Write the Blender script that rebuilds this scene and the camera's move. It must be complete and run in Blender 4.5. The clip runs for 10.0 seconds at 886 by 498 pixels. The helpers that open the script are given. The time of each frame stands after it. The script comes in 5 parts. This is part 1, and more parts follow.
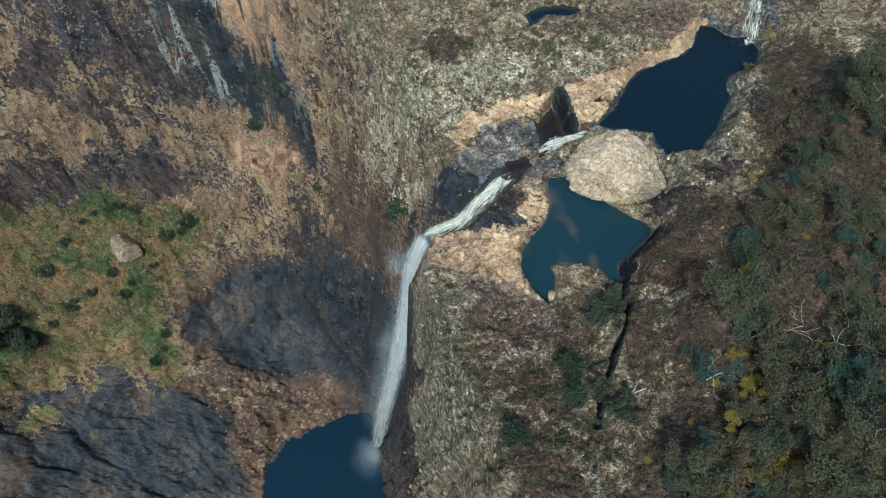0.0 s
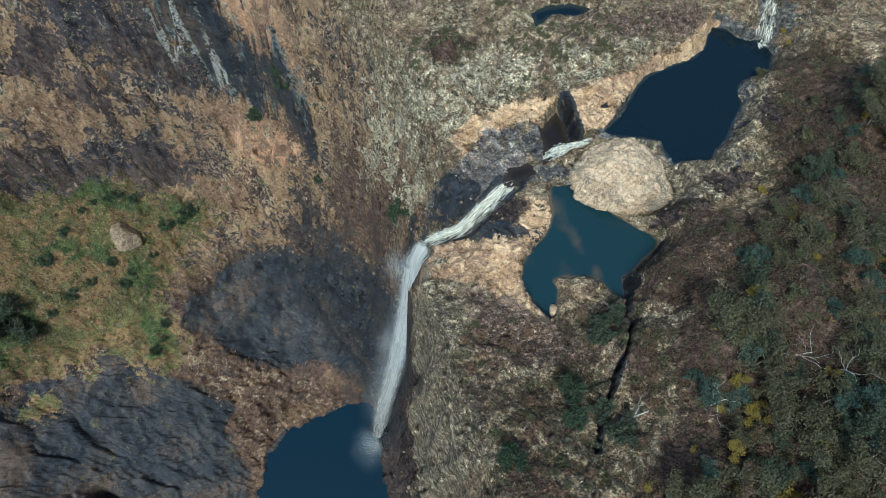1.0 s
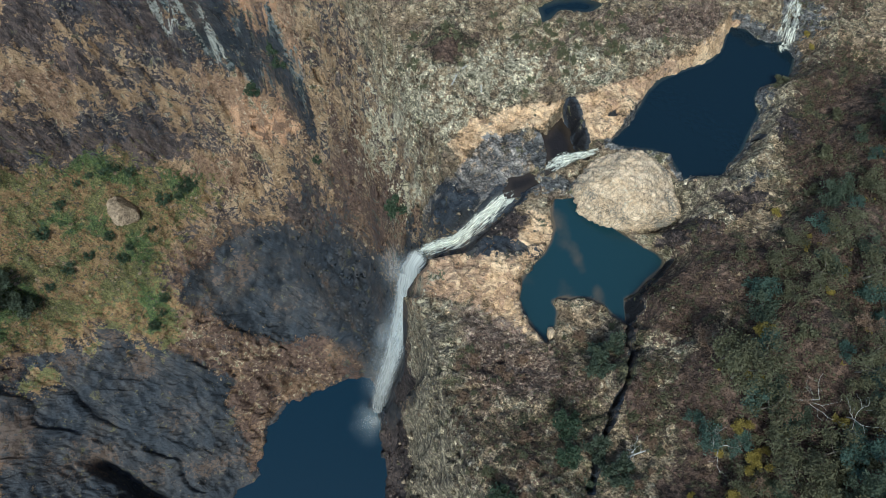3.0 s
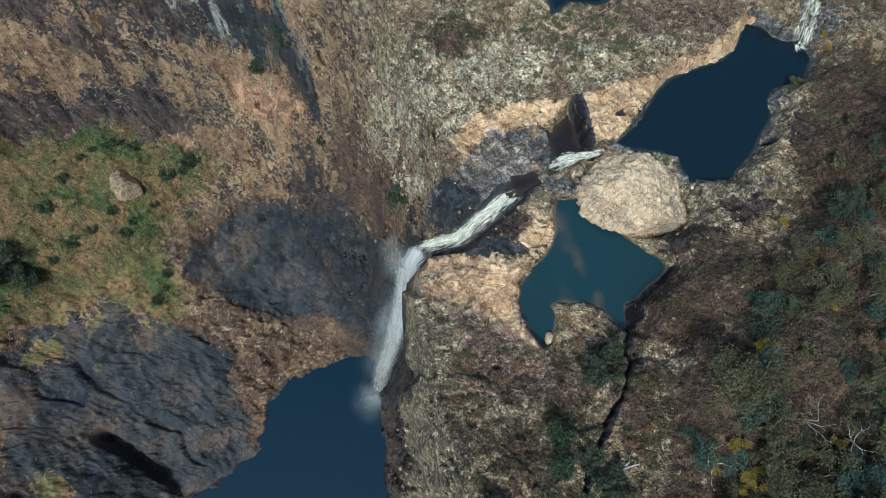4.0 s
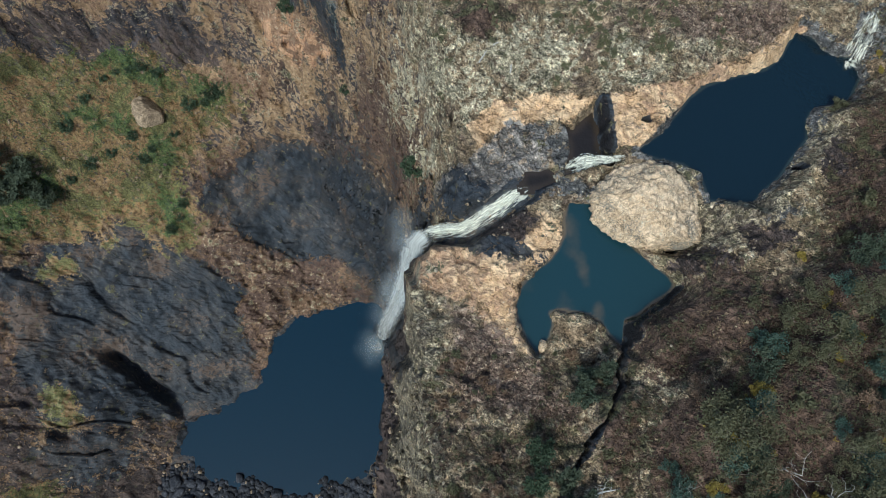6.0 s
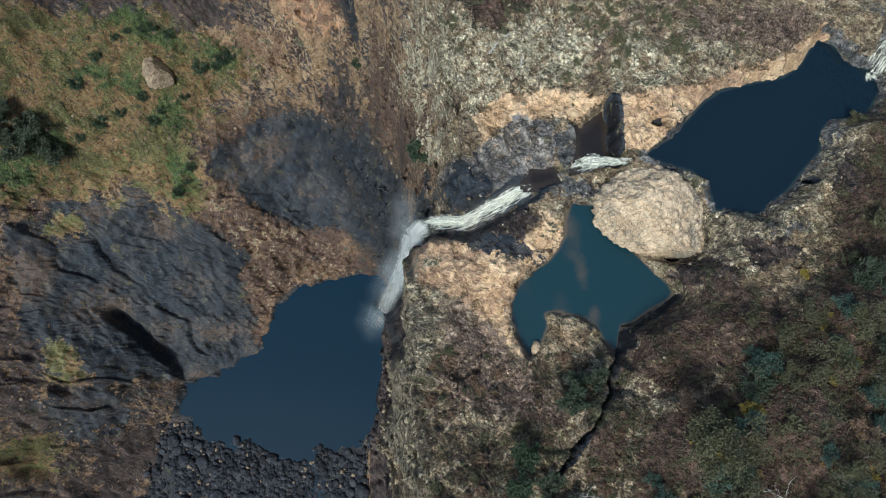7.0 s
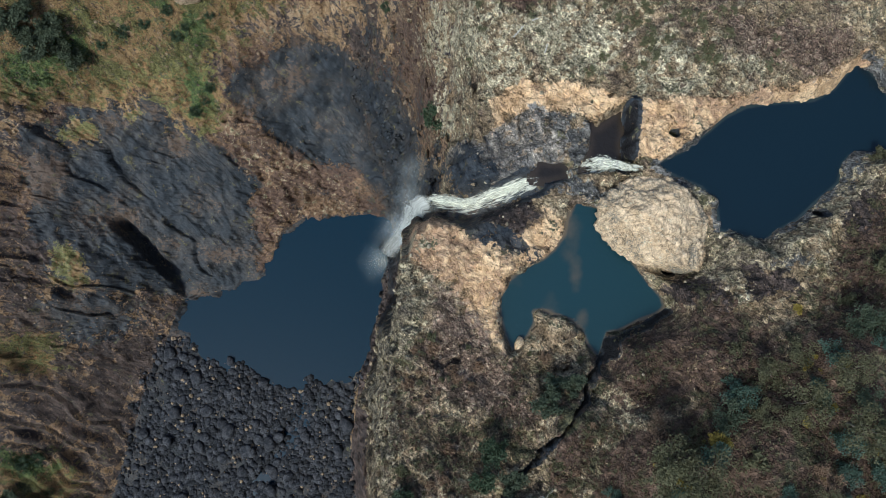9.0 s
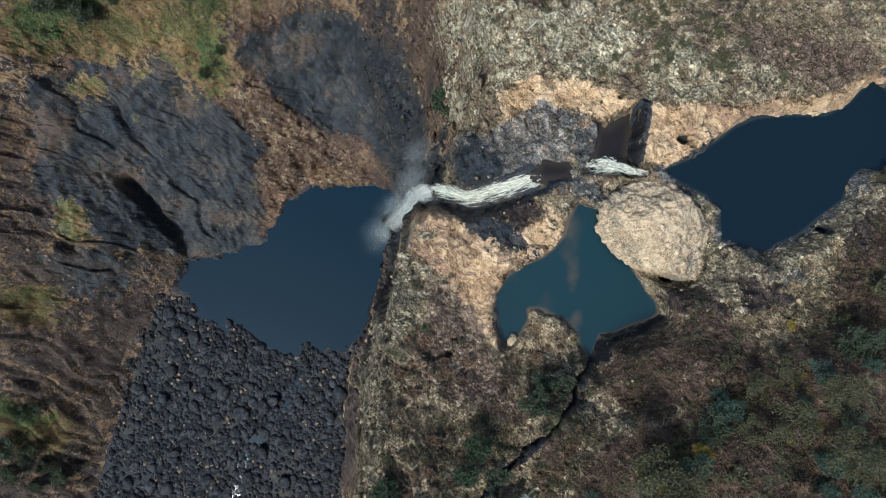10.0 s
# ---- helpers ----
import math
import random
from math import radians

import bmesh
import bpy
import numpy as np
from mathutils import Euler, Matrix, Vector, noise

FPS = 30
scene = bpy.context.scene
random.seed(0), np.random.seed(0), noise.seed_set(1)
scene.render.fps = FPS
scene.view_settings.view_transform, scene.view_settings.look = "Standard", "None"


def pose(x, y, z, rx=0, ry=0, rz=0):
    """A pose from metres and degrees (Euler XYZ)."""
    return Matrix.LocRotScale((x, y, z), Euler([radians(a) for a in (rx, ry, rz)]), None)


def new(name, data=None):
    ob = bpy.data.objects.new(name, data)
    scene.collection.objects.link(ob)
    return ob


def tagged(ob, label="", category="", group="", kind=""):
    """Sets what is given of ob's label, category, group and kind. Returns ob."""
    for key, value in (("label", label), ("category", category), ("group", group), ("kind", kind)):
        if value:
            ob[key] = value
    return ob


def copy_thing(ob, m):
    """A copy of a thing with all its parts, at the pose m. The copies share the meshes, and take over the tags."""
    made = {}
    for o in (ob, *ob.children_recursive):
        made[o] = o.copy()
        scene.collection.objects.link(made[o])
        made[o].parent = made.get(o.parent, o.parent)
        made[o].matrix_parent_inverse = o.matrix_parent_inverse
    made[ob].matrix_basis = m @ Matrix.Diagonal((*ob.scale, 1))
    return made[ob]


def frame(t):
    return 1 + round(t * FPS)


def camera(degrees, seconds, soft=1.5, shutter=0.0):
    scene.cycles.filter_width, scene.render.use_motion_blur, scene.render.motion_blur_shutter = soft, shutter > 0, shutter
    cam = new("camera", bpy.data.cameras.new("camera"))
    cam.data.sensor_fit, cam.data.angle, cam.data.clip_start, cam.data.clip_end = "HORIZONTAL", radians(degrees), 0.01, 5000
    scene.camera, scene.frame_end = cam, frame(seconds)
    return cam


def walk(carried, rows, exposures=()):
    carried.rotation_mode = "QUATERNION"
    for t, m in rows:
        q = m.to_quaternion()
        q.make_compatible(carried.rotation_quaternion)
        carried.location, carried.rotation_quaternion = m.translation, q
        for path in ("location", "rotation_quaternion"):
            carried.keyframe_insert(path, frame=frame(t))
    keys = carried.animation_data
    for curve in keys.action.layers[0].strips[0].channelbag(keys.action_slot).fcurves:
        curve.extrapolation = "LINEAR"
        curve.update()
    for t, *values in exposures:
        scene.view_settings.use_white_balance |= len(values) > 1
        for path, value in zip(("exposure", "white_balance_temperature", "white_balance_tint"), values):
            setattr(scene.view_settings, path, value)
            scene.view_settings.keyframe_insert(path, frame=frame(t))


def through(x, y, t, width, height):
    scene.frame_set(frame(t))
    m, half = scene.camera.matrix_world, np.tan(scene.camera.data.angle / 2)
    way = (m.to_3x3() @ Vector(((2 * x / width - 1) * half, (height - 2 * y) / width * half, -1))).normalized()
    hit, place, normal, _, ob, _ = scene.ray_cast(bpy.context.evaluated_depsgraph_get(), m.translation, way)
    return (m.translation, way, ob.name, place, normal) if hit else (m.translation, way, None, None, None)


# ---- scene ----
cam = camera(64.60, 10.0, 0.65)
PATH = [
    (0, pose(-24.44, -66.36, 142.15, 25.238, -1.340, -13.203)),
    (0.5, pose(-22.88, -62.29, 141.88, 24.340, -1.313, -12.803)),
    (1, pose(-21.38, -58.22, 141.60, 23.408, -1.263, -12.448)),
    (1.5, pose(-19.89, -54.20, 141.34, 22.460, -1.224, -12.123)),
    (2, pose(-18.45, -50.26, 141.10, 21.517, -1.172, -11.842)),
    (2.5, pose(-16.94, -46.52, 140.89, 20.498, -1.132, -11.529)),
    (4, pose(-12.17, -36.04, 140.40, 16.785, -0.932, -9.731)),
    (4.5, pose(-10.61, -32.56, 140.32, 15.354, -0.819, -8.138)),
    (5, pose(-8.99, -29.30, 140.20, 13.965, -0.734, -6.550)),
    (5.5, pose(-7.46, -26.15, 140.01, 12.592, -0.629, -4.979)),
    (7, pose(-3.39, -16.97, 139.29, 8.451, -0.276, -0.151)),
    (7.5, pose(-2.27, -13.93, 139.13, 7.026, -0.143, 1.620)),
    (8, pose(-1.39, -11.01, 139.14, 5.604, -0.024, 3.424)),
    (8.5, pose(-0.73, -8.23, 139.25, 4.181, 0.088, 5.270)),
    (9, pose(-0.26, -5.50, 139.39, 2.807, 0.190, 7.112)),
    (9.5, pose(-0.03, -2.77, 139.47, 1.436, 0.304, 8.883)),
    (10, pose(0.03, -0.02, 139.48, 0.125, 0.444, 10.556)),
]
walk(cam, PATH, [(0, 0.53, 5430, -3), (10, 0.53, 5700, 1)])

# ---- light ----
world = bpy.data.worlds.new("sky")
scene.world = world
world.use_nodes = True
wn, wl = world.node_tree.nodes, world.node_tree.links
sky = wn.new("ShaderNodeTexSky")
sky.sky_type, sky.sun_disc = "NISHITA", False
SUN_UP, SUN_TURN = 58.0, 208.0
sky.sun_elevation, sky.sun_rotation = radians(SUN_UP), radians(SUN_TURN)
sky.altitude, sky.air_density, sky.dust_density = 500, 1.0, 2.5
wn["Background"].inputs["Strength"].default_value = 0.12
wl.new(sky.outputs["Color"], wn["Background"].inputs["Color"])
sun = new("sun", bpy.data.lights.new("sun", "SUN"))
sun.data.energy, sun.data.angle, sun.data.color = 2.8, radians(12), (1.0, 0.94, 0.85)
sun_way = Vector((math.sin(radians(SUN_TURN)) * math.cos(radians(SUN_UP)), math.cos(radians(SUN_TURN)) * math.cos(radians(SUN_UP)), math.sin(radians(SUN_UP))))
sun.rotation_euler = (-sun_way).to_track_quat("-Z", "Y").to_euler()


# ---- materials ----
class Mat:
    """A small builder of node materials."""

    def __init__(self, name, rough=0.9):
        self.m = bpy.data.materials.new(name)
        self.m.use_nodes = True
        self.t = self.m.node_tree
        self.b = self.t.nodes["Principled BSDF"]
        self.b.inputs["Roughness"].default_value = rough
        self.b.inputs["Specular IOR Level"].default_value = 0.25
        self.pos = self.t.nodes.new("ShaderNodeNewGeometry")

    def put(self, socket, value):
        if isinstance(value, (int, float)):
            socket.default_value = value
        elif isinstance(value, tuple):
            socket.default_value = (*value, 1.0) if len(value) == 3 and socket.type == "RGBA" else value
        else:
            self.t.links.new(value, socket)

    def noise(self, scale, detail=5.0, rough=0.6, stretch=None, bend=0.0, place=None):
        n = self.t.nodes.new("ShaderNodeTexNoise")
        n.inputs["Scale"].default_value, n.inputs["Detail"].default_value = scale, detail
        n.inputs["Roughness"].default_value, n.inputs["Distortion"].default_value = rough, bend
        where = place or self.pos.outputs["Position"]
        if stretch:
            mp = self.t.nodes.new("ShaderNodeMapping")
            mp.vector_type = "TEXTURE"
            mp.inputs["Scale"].default_value, mp.inputs["Rotation"].default_value = tuple(1 / s for s in stretch[:3]), (0, 0, radians(stretch[3] if len(stretch) > 3 else 0))
            self.t.links.new(where, mp.inputs["Vector"])
            where = mp.outputs["Vector"]
        self.t.links.new(where, n.inputs["Vector"])
        return n.outputs["Fac"]

    def lines(self, value, width, a=0.0, b=1.0):
        """A band round the middle of a noise: thin winding lines."""
        return self.ramp(self.math("ABSOLUTE", self.math("SUBTRACT", value, 0.5)), 0.0, width, a, b)

    def voronoi(self, scale, feature="DISTANCE_TO_EDGE", socket="Distance"):
        n = self.t.nodes.new("ShaderNodeTexVoronoi")
        n.feature = feature
        n.inputs["Scale"].default_value = scale
        shake = self.t.nodes.new("ShaderNodeVectorMath")
        shake.operation = "MULTIPLY_ADD"
        wob = self.t.nodes.new("ShaderNodeTexNoise")
        wob.inputs["Scale"].default_value = scale * 1.3
        self.t.links.new(self.pos.outputs["Position"], wob.inputs["Vector"])
        self.t.links.new(wob.outputs["Color"], shake.inputs[0])
        shake.inputs[1].default_value = (1.2 / scale,) * 3
        self.t.links.new(self.pos.outputs["Position"], shake.inputs[2])
        self.t.links.new(shake.outputs[0], n.inputs["Vector"])
        return n.outputs[socket]

    def rays(self, x, y, turns, along, detail):
        """Noise in streaks that all run towards one place."""
        s = self.t.nodes.new("ShaderNodeSeparateXYZ")
        self.t.links.new(self.pos.outputs["Position"], s.inputs[0])
        dx, dy = self.math("SUBTRACT", s.outputs["X"], x), self.math("SUBTRACT", s.outputs["Y"], y)
        sway = self.math("MULTIPLY", self.noise(0.05, 3), 0.5)
        j = self.t.nodes.new("ShaderNodeCombineXYZ")
        self.put(j.inputs["X"], self.math("MULTIPLY", self.math("ADD", self.math("ARCTAN2", dy, dx), sway), turns))
        far = self.math("SQRT", self.math("ADD", self.math("MULTIPLY", dx, dx), self.math("MULTIPLY", dy, dy)))
        self.put(j.inputs["Y"], self.math("MULTIPLY", far, along))
        self.put(j.inputs["Z"], self.math("MULTIPLY", s.outputs["Z"], along * 0.5))
        return self.noise(1.0, detail, 0.52, bend=0.5, place=j.outputs["Vector"])

    def ramp(self, value, low, high, a=0.0, b=1.0):
        n = self.t.nodes.new("ShaderNodeMapRange")
        n.interpolation_type = "SMOOTHSTEP"
        for key, v in (("Value", value), ("From Min", low), ("From Max", high), ("To Min", a), ("To Max", b)):
            self.put(n.inputs[key], v)
        return n.outputs["Result"]

    def math(self, kind, a, b=0.0):
        n = self.t.nodes.new("ShaderNodeMath")
        n.operation = kind
        self.put(n.inputs[0], a)
        self.put(n.inputs[1], b)
        return n.outputs[0]

    def mix(self, fac, a, b, kind="MIX"):
        n = self.t.nodes.new("ShaderNodeMix")
        n.data_type, n.blend_type = "RGBA", kind
        self.put(n.inputs["Factor"], fac)
        self.put(n.inputs["A"], a)
        self.put(n.inputs["B"], b)
        return n.outputs["Result"]

    def attr(self, name):
        n = self.t.nodes.new("ShaderNodeAttribute")
        n.attribute_name = name
        s = self.t.nodes.new("ShaderNodeSeparateColor")
        self.t.links.new(n.outputs["Color"], s.inputs["Color"])
        return s.outputs["Red"], s.outputs["Green"], s.outputs["Blue"], n.outputs["Alpha"]

    def random(self):
        return self.t.nodes.new("ShaderNodeObjectInfo").outputs["Random"]

    def island(self):
        return self.pos.outputs["Random Per Island"]

    def bump(self, height, strength, distance):
        n = self.t.nodes.new("ShaderNodeBump")
        n.inputs["Strength"].default_value, n.inputs["Distance"].default_value = strength, distance
        self.t.links.new(height, n.inputs["Height"])
        old = self.b.inputs["Normal"]
        if old.is_linked:
            self.t.links.new(old.links[0].from_socket, n.inputs["Normal"])
        self.t.links.new(n.outputs["Normal"], self.b.inputs["Normal"])
        return self

    def done(self, colour, rough=None, alpha=None):
        self.put(self.b.inputs["Base Color"], colour)
        if rough is not None:
            self.put(self.b.inputs["Roughness"], rough)
        if alpha is not None:
            self.put(self.b.inputs["Alpha"], alpha)
        return self.m


def ground_material():
    m = Mat("weathered_rock_and_soil", 0.92)
    wet_shade, grass, tan, rust = m.attr("cover_a")
    lichen, litter, worn, green = m.attr("cover_b")
    deep, fan, dark, white = m.attr("cover_c")
    slate, orange, red, ravine = m.attr("cover_d")
    granite, mauve, grey, pale_rock = m.attr("cover_e")
    broad, mid, fine, grain = m.noise(0.04, 5), m.noise(0.17, 4, 0.55, bend=0.6), m.noise(0.60, 4, 0.55, bend=0.6), m.noise(1.8, 3, 0.55)
    beds = m.noise(0.30, 4, 0.55, (0.35, 1.6, 0.6, -40.0), 0.8)
    grit = m.noise(1.0, 4, 0.58, (0.5, 1.5, 1.0, -30.0), 1.0)
    ray, hair = m.rays(-11.0, 34.0, 15.0, 0.07, 4), m.rays(-11.0, 34.0, 30.0, 0.14, 3)
    off = lambda n, k: m.math("MULTIPLY", m.math("SUBTRACT", n, 0.5), k)
    rag = m.math("ADD", off(mid, 2.3), m.math("ADD", off(fine, 1.8), off(grain, 0.9)))
    patch = lambda mask, w=0.07, k=1.0: m.ramp(m.math("ADD", mask, rag if k == 1.0 else m.math("MULTIPLY", rag, k)), 0.5 - w, 0.5 + w)
    tone = lambda n, a, b, low=0.36, high=0.64: m.mix(m.ramp(n, low, high), a, b)
    # the plateau: cream and brown weathered rock
    c = tone(mid, (0.290, 0.206, 0.126), (0.490, 0.375, 0.228))
    c = m.mix(m.ramp(m.math("ADD", fine, off(broad, 0.6)), 0.52, 0.58), c, (0.53, 0.44, 0.285))
    c = m.mix(m.ramp(m.math("ADD", grit, off(mid, 0.5)), 0.57, 0.62), c, (0.135, 0.102, 0.074))
    c = m.mix(m.math("MULTIPLY", m.ramp(m.noise(0.085, 6, 0.7, bend=1.0), 0.54, 0.60), 0.8), c, tone(fine, (0.16, 0.112, 0.082), (0.30, 0.215, 0.150)))
    c = m.mix(m.math("MULTIPLY", m.ramp(m.noise(0.12, 6, 0.7, bend=0.8), 0.57, 0.62), 0.7), c, tone(fine, (0.15, 0.135, 0.070), (0.29, 0.25, 0.135)))
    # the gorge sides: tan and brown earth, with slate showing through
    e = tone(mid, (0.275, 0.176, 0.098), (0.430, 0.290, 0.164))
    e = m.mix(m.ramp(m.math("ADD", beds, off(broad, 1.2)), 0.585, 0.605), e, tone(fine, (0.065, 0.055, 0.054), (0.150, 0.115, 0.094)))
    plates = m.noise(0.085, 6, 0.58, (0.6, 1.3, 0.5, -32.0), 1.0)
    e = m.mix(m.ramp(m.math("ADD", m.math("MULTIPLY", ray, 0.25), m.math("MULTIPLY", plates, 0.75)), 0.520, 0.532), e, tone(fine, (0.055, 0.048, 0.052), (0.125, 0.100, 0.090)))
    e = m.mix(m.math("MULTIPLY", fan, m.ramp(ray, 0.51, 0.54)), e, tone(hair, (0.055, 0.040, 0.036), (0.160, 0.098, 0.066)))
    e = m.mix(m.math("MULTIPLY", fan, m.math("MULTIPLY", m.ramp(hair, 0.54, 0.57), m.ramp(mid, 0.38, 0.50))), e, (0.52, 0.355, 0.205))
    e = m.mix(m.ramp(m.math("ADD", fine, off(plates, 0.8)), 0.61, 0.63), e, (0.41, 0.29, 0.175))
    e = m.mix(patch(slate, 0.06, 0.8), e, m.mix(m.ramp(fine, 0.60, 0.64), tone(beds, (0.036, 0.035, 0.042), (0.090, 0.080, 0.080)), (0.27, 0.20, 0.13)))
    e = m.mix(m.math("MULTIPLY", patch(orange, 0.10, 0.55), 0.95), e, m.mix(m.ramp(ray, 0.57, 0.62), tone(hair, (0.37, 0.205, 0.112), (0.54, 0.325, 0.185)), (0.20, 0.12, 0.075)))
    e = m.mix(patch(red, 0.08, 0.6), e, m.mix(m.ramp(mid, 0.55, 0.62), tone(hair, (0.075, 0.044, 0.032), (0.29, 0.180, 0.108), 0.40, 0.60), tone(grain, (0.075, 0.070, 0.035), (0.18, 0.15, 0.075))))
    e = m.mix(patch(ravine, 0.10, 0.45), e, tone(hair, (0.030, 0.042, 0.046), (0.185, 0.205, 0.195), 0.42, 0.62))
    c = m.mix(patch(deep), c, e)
    c = m.mix(patch(tan), c, m.mix(m.ramp(deep, 0.3, 0.7), tone(mid, (0.345, 0.240, 0.143), (0.485, 0.362, 0.225)), tone(fine, (0.175, 0.108, 0.068), (0.34, 0.215, 0.130))))
    c = m.mix(patch(rust), c, m.mix(m.ramp(m.math("ADD", mid, off(broad, 1.0)), 0.53, 0.60), tone(fine, (0.066, 0.042, 0.034), (0.150, 0.096, 0.068)), tone(fine, (0.150, 0.094, 0.060), (0.27, 0.175, 0.106))))
    c = m.mix(patch(worn), c, tone(fine, (0.095, 0.094, 0.093), (0.235, 0.22, 0.20)))
    pale = m.ramp(m.math("ADD", m.math("MULTIPLY", lichen, 0.09), m.math("ADD", m.math("MULTIPLY", mid, 0.46), m.math("ADD", m.math("MULTIPLY", fine, 0.42), m.math("MULTIPLY", grain, 0.12)))), 0.565, 0.59)
    c = m.mix(m.math("MULTIPLY", pale, 0.9), c, tone(grain, (0.47, 0.405, 0.265), (0.70, 0.62, 0.43)))
    # bare granite, stained rock, grey rock and lichened rims
    g0 = tone(mid, (0.53, 0.340, 0.182), (0.68, 0.475, 0.280))
    g0 = m.mix(m.math("MULTIPLY", m.ramp(m.math("ADD", fine, off(broad, 1.2)), 0.53, 0.60), 0.75), g0, (0.36, 0.220, 0.135))
    g0 = m.mix(m.ramp(grit, 0.59, 0.63), g0, (0.25, 0.17, 0.112))
    c = m.mix(patch(granite, 0.09, 0.5), c, g0)
    c = m.mix(m.math("MULTIPLY", patch(mauve, 0.12, 0.8), 0.9), c, m.mix(m.ramp(grain, 0.58, 0.62), tone(fine, (0.135, 0.085, 0.064), (0.275, 0.185, 0.135)), (0.42, 0.33, 0.23)))
    c = m.mix(patch(grey, 0.08, 0.6), c, m.mix(m.ramp(fine, 0.56, 0.62), tone(beds, (0.195, 0.182, 0.170), (0.410, 0.355, 0.295)), (0.48, 0.36, 0.25)))
    c = m.mix(patch(pale_rock, 0.10, 1.0), c, m.mix(m.ramp(fine, 0.45, 0.53), (0.200, 0.160, 0.112), tone(m.noise(1.1, 4, 0.65), (0.33, 0.262, 0.160), (0.57, 0.480, 0.315))))
    c = m.mix(patch(white), c, tone(fine, (0.30, 0.30, 0.26), (0.55, 0.54, 0.46)))
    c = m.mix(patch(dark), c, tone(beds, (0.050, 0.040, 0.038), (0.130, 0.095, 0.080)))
    # damp slate with long joints; the painted shade patches take it too
    w = tone(m.math("ADD", broad, off(mid, 0.5)), (0.027, 0.032, 0.039), (0.050, 0.048, 0.048), 0.40, 0.60)
    w = m.mix(0.8, w, m.ramp(beds, 0.36, 0.64, 0.72, 1.25), "MULTIPLY")
    w = m.mix(m.math("MULTIPLY", m.ramp(fine, 0.56, 0.60), 0.35), w, (0.058, 0.065, 0.075))
    joint = m.noise(0.075, 4, 0.55, (0.22, 1.5, 0.5, -42.0), 0.5)
    w = m.mix(1.0, w, m.lines(joint, 0.012, 0.30, 1.0), "MULTIPLY")
    w = m.mix(0.8, w, m.lines(m.noise(0.16, 5, 0.6, (0.5, 1.2, 0.5, 35.0), 0.9), 0.008, 0.4, 1.0), "MULTIPLY")
    w = m.mix(m.ramp(m.math("ADD", fine, off(broad, 1.6)), 0.66, 0.72), w, (0.095, 0.068, 0.052))
    c = m.mix(patch(wet_shade), c, w)
    c = m.mix(m.ramp(wet_shade, 1.5, 1.8), c, (0.011, 0.010, 0.011))  # near-black: shade painted into the slots, and a darker gorge floor
    # grass on orange soil
    g = m.mix(m.ramp(mid, 0.50, 0.60), tone(fine, (0.180, 0.116, 0.056), (0.300, 0.190, 0.090)), tone(fine, (0.25, 0.132, 0.064), (0.36, 0.198, 0.096)))
    g = m.mix(m.ramp(m.math("ADD", m.noise(0.07, 5, 0.6, bend=0.8), off(fine, 0.5)), 0.49, 0.55), g, tone(grain, (0.072, 0.080, 0.032), (0.185, 0.165, 0.062)))
    g = m.mix(m.ramp(m.math("ADD", grit, off(mid, 0.8)), 0.56, 0.59), g, tone(grain, (0.085, 0.088, 0.034), (0.20, 0.172, 0.066)))
    g = m.mix(m.ramp(m.math("ADD", green, rag), 0.30, 0.80), g, tone(grain, (0.036, 0.066, 0.026), (0.125, 0.150, 0.048)))
    g = m.mix(m.ramp(m.math("ADD", fine, off(beds, 0.7)), 0.64, 0.67), g, (0.080, 0.062, 0.050))
    c = m.mix(patch(grass), c, g)
    # leaf litter and heath
    l = tone(fine, (0.066, 0.042, 0.031), (0.150, 0.096, 0.067))
    l = m.mix(m.ramp(mid, 0.54, 0.64), l, tone(grain, (0.050, 0.048, 0.026), (0.125, 0.112, 0.058)))
    heathy = patch(litter)
    c = m.mix(heathy, c, l)
    # wrinkles and folds with crease shade put into the colour; grains and fine cracks
    damp_shade = patch(wet_shade)
    calm = m.math("MAXIMUM", m.math("MAXIMUM", m.math("MULTIPLY", m.math("MAXIMUM", patch(granite), m.math("MULTIPLY", orange, 0.9)), 0.58), m.math("MULTIPLY", heathy, 0.35)), m.math("MAXIMUM", m.math("MULTIPLY", damp_shade, 0.72), m.math("MULTIPLY", m.math("MULTIPLY", patch(rust), deep), 0.5)))
    lively = m.math("MULTIPLY", m.math("SUBTRACT", 1.0, calm), m.math("MULTIPLY", m.ramp(deep, 0.3, 0.7, 1.0, 0.42), m.ramp(m.noise(0.075, 3), 0.40, 0.60, 0.7, 1.0)))
    curl2, curl3 = m.noise(1.5, 3, 0.6, None, 1.4), m.noise(0.28, 5, 0.6, None, 1.2)
    folds, wrinkles = m.noise(0.24, 5, 0.58, (0.75, 1.25, 1.0, -35.0), 1.0), m.noise(0.62, 4, 0.58, (0.75, 1.25, 1.0, -35.0), 1.0)
    bits, flags = m.voronoi(0.50), m.voronoi(0.20)
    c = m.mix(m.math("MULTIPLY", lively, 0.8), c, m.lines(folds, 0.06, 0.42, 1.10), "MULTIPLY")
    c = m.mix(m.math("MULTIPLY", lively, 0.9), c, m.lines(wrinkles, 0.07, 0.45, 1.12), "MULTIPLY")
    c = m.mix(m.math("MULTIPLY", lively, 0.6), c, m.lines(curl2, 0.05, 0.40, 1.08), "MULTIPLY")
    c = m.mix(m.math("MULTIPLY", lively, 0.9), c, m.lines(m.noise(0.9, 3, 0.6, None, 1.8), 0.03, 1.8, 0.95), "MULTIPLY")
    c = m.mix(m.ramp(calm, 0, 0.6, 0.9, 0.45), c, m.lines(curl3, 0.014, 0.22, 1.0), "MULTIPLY")
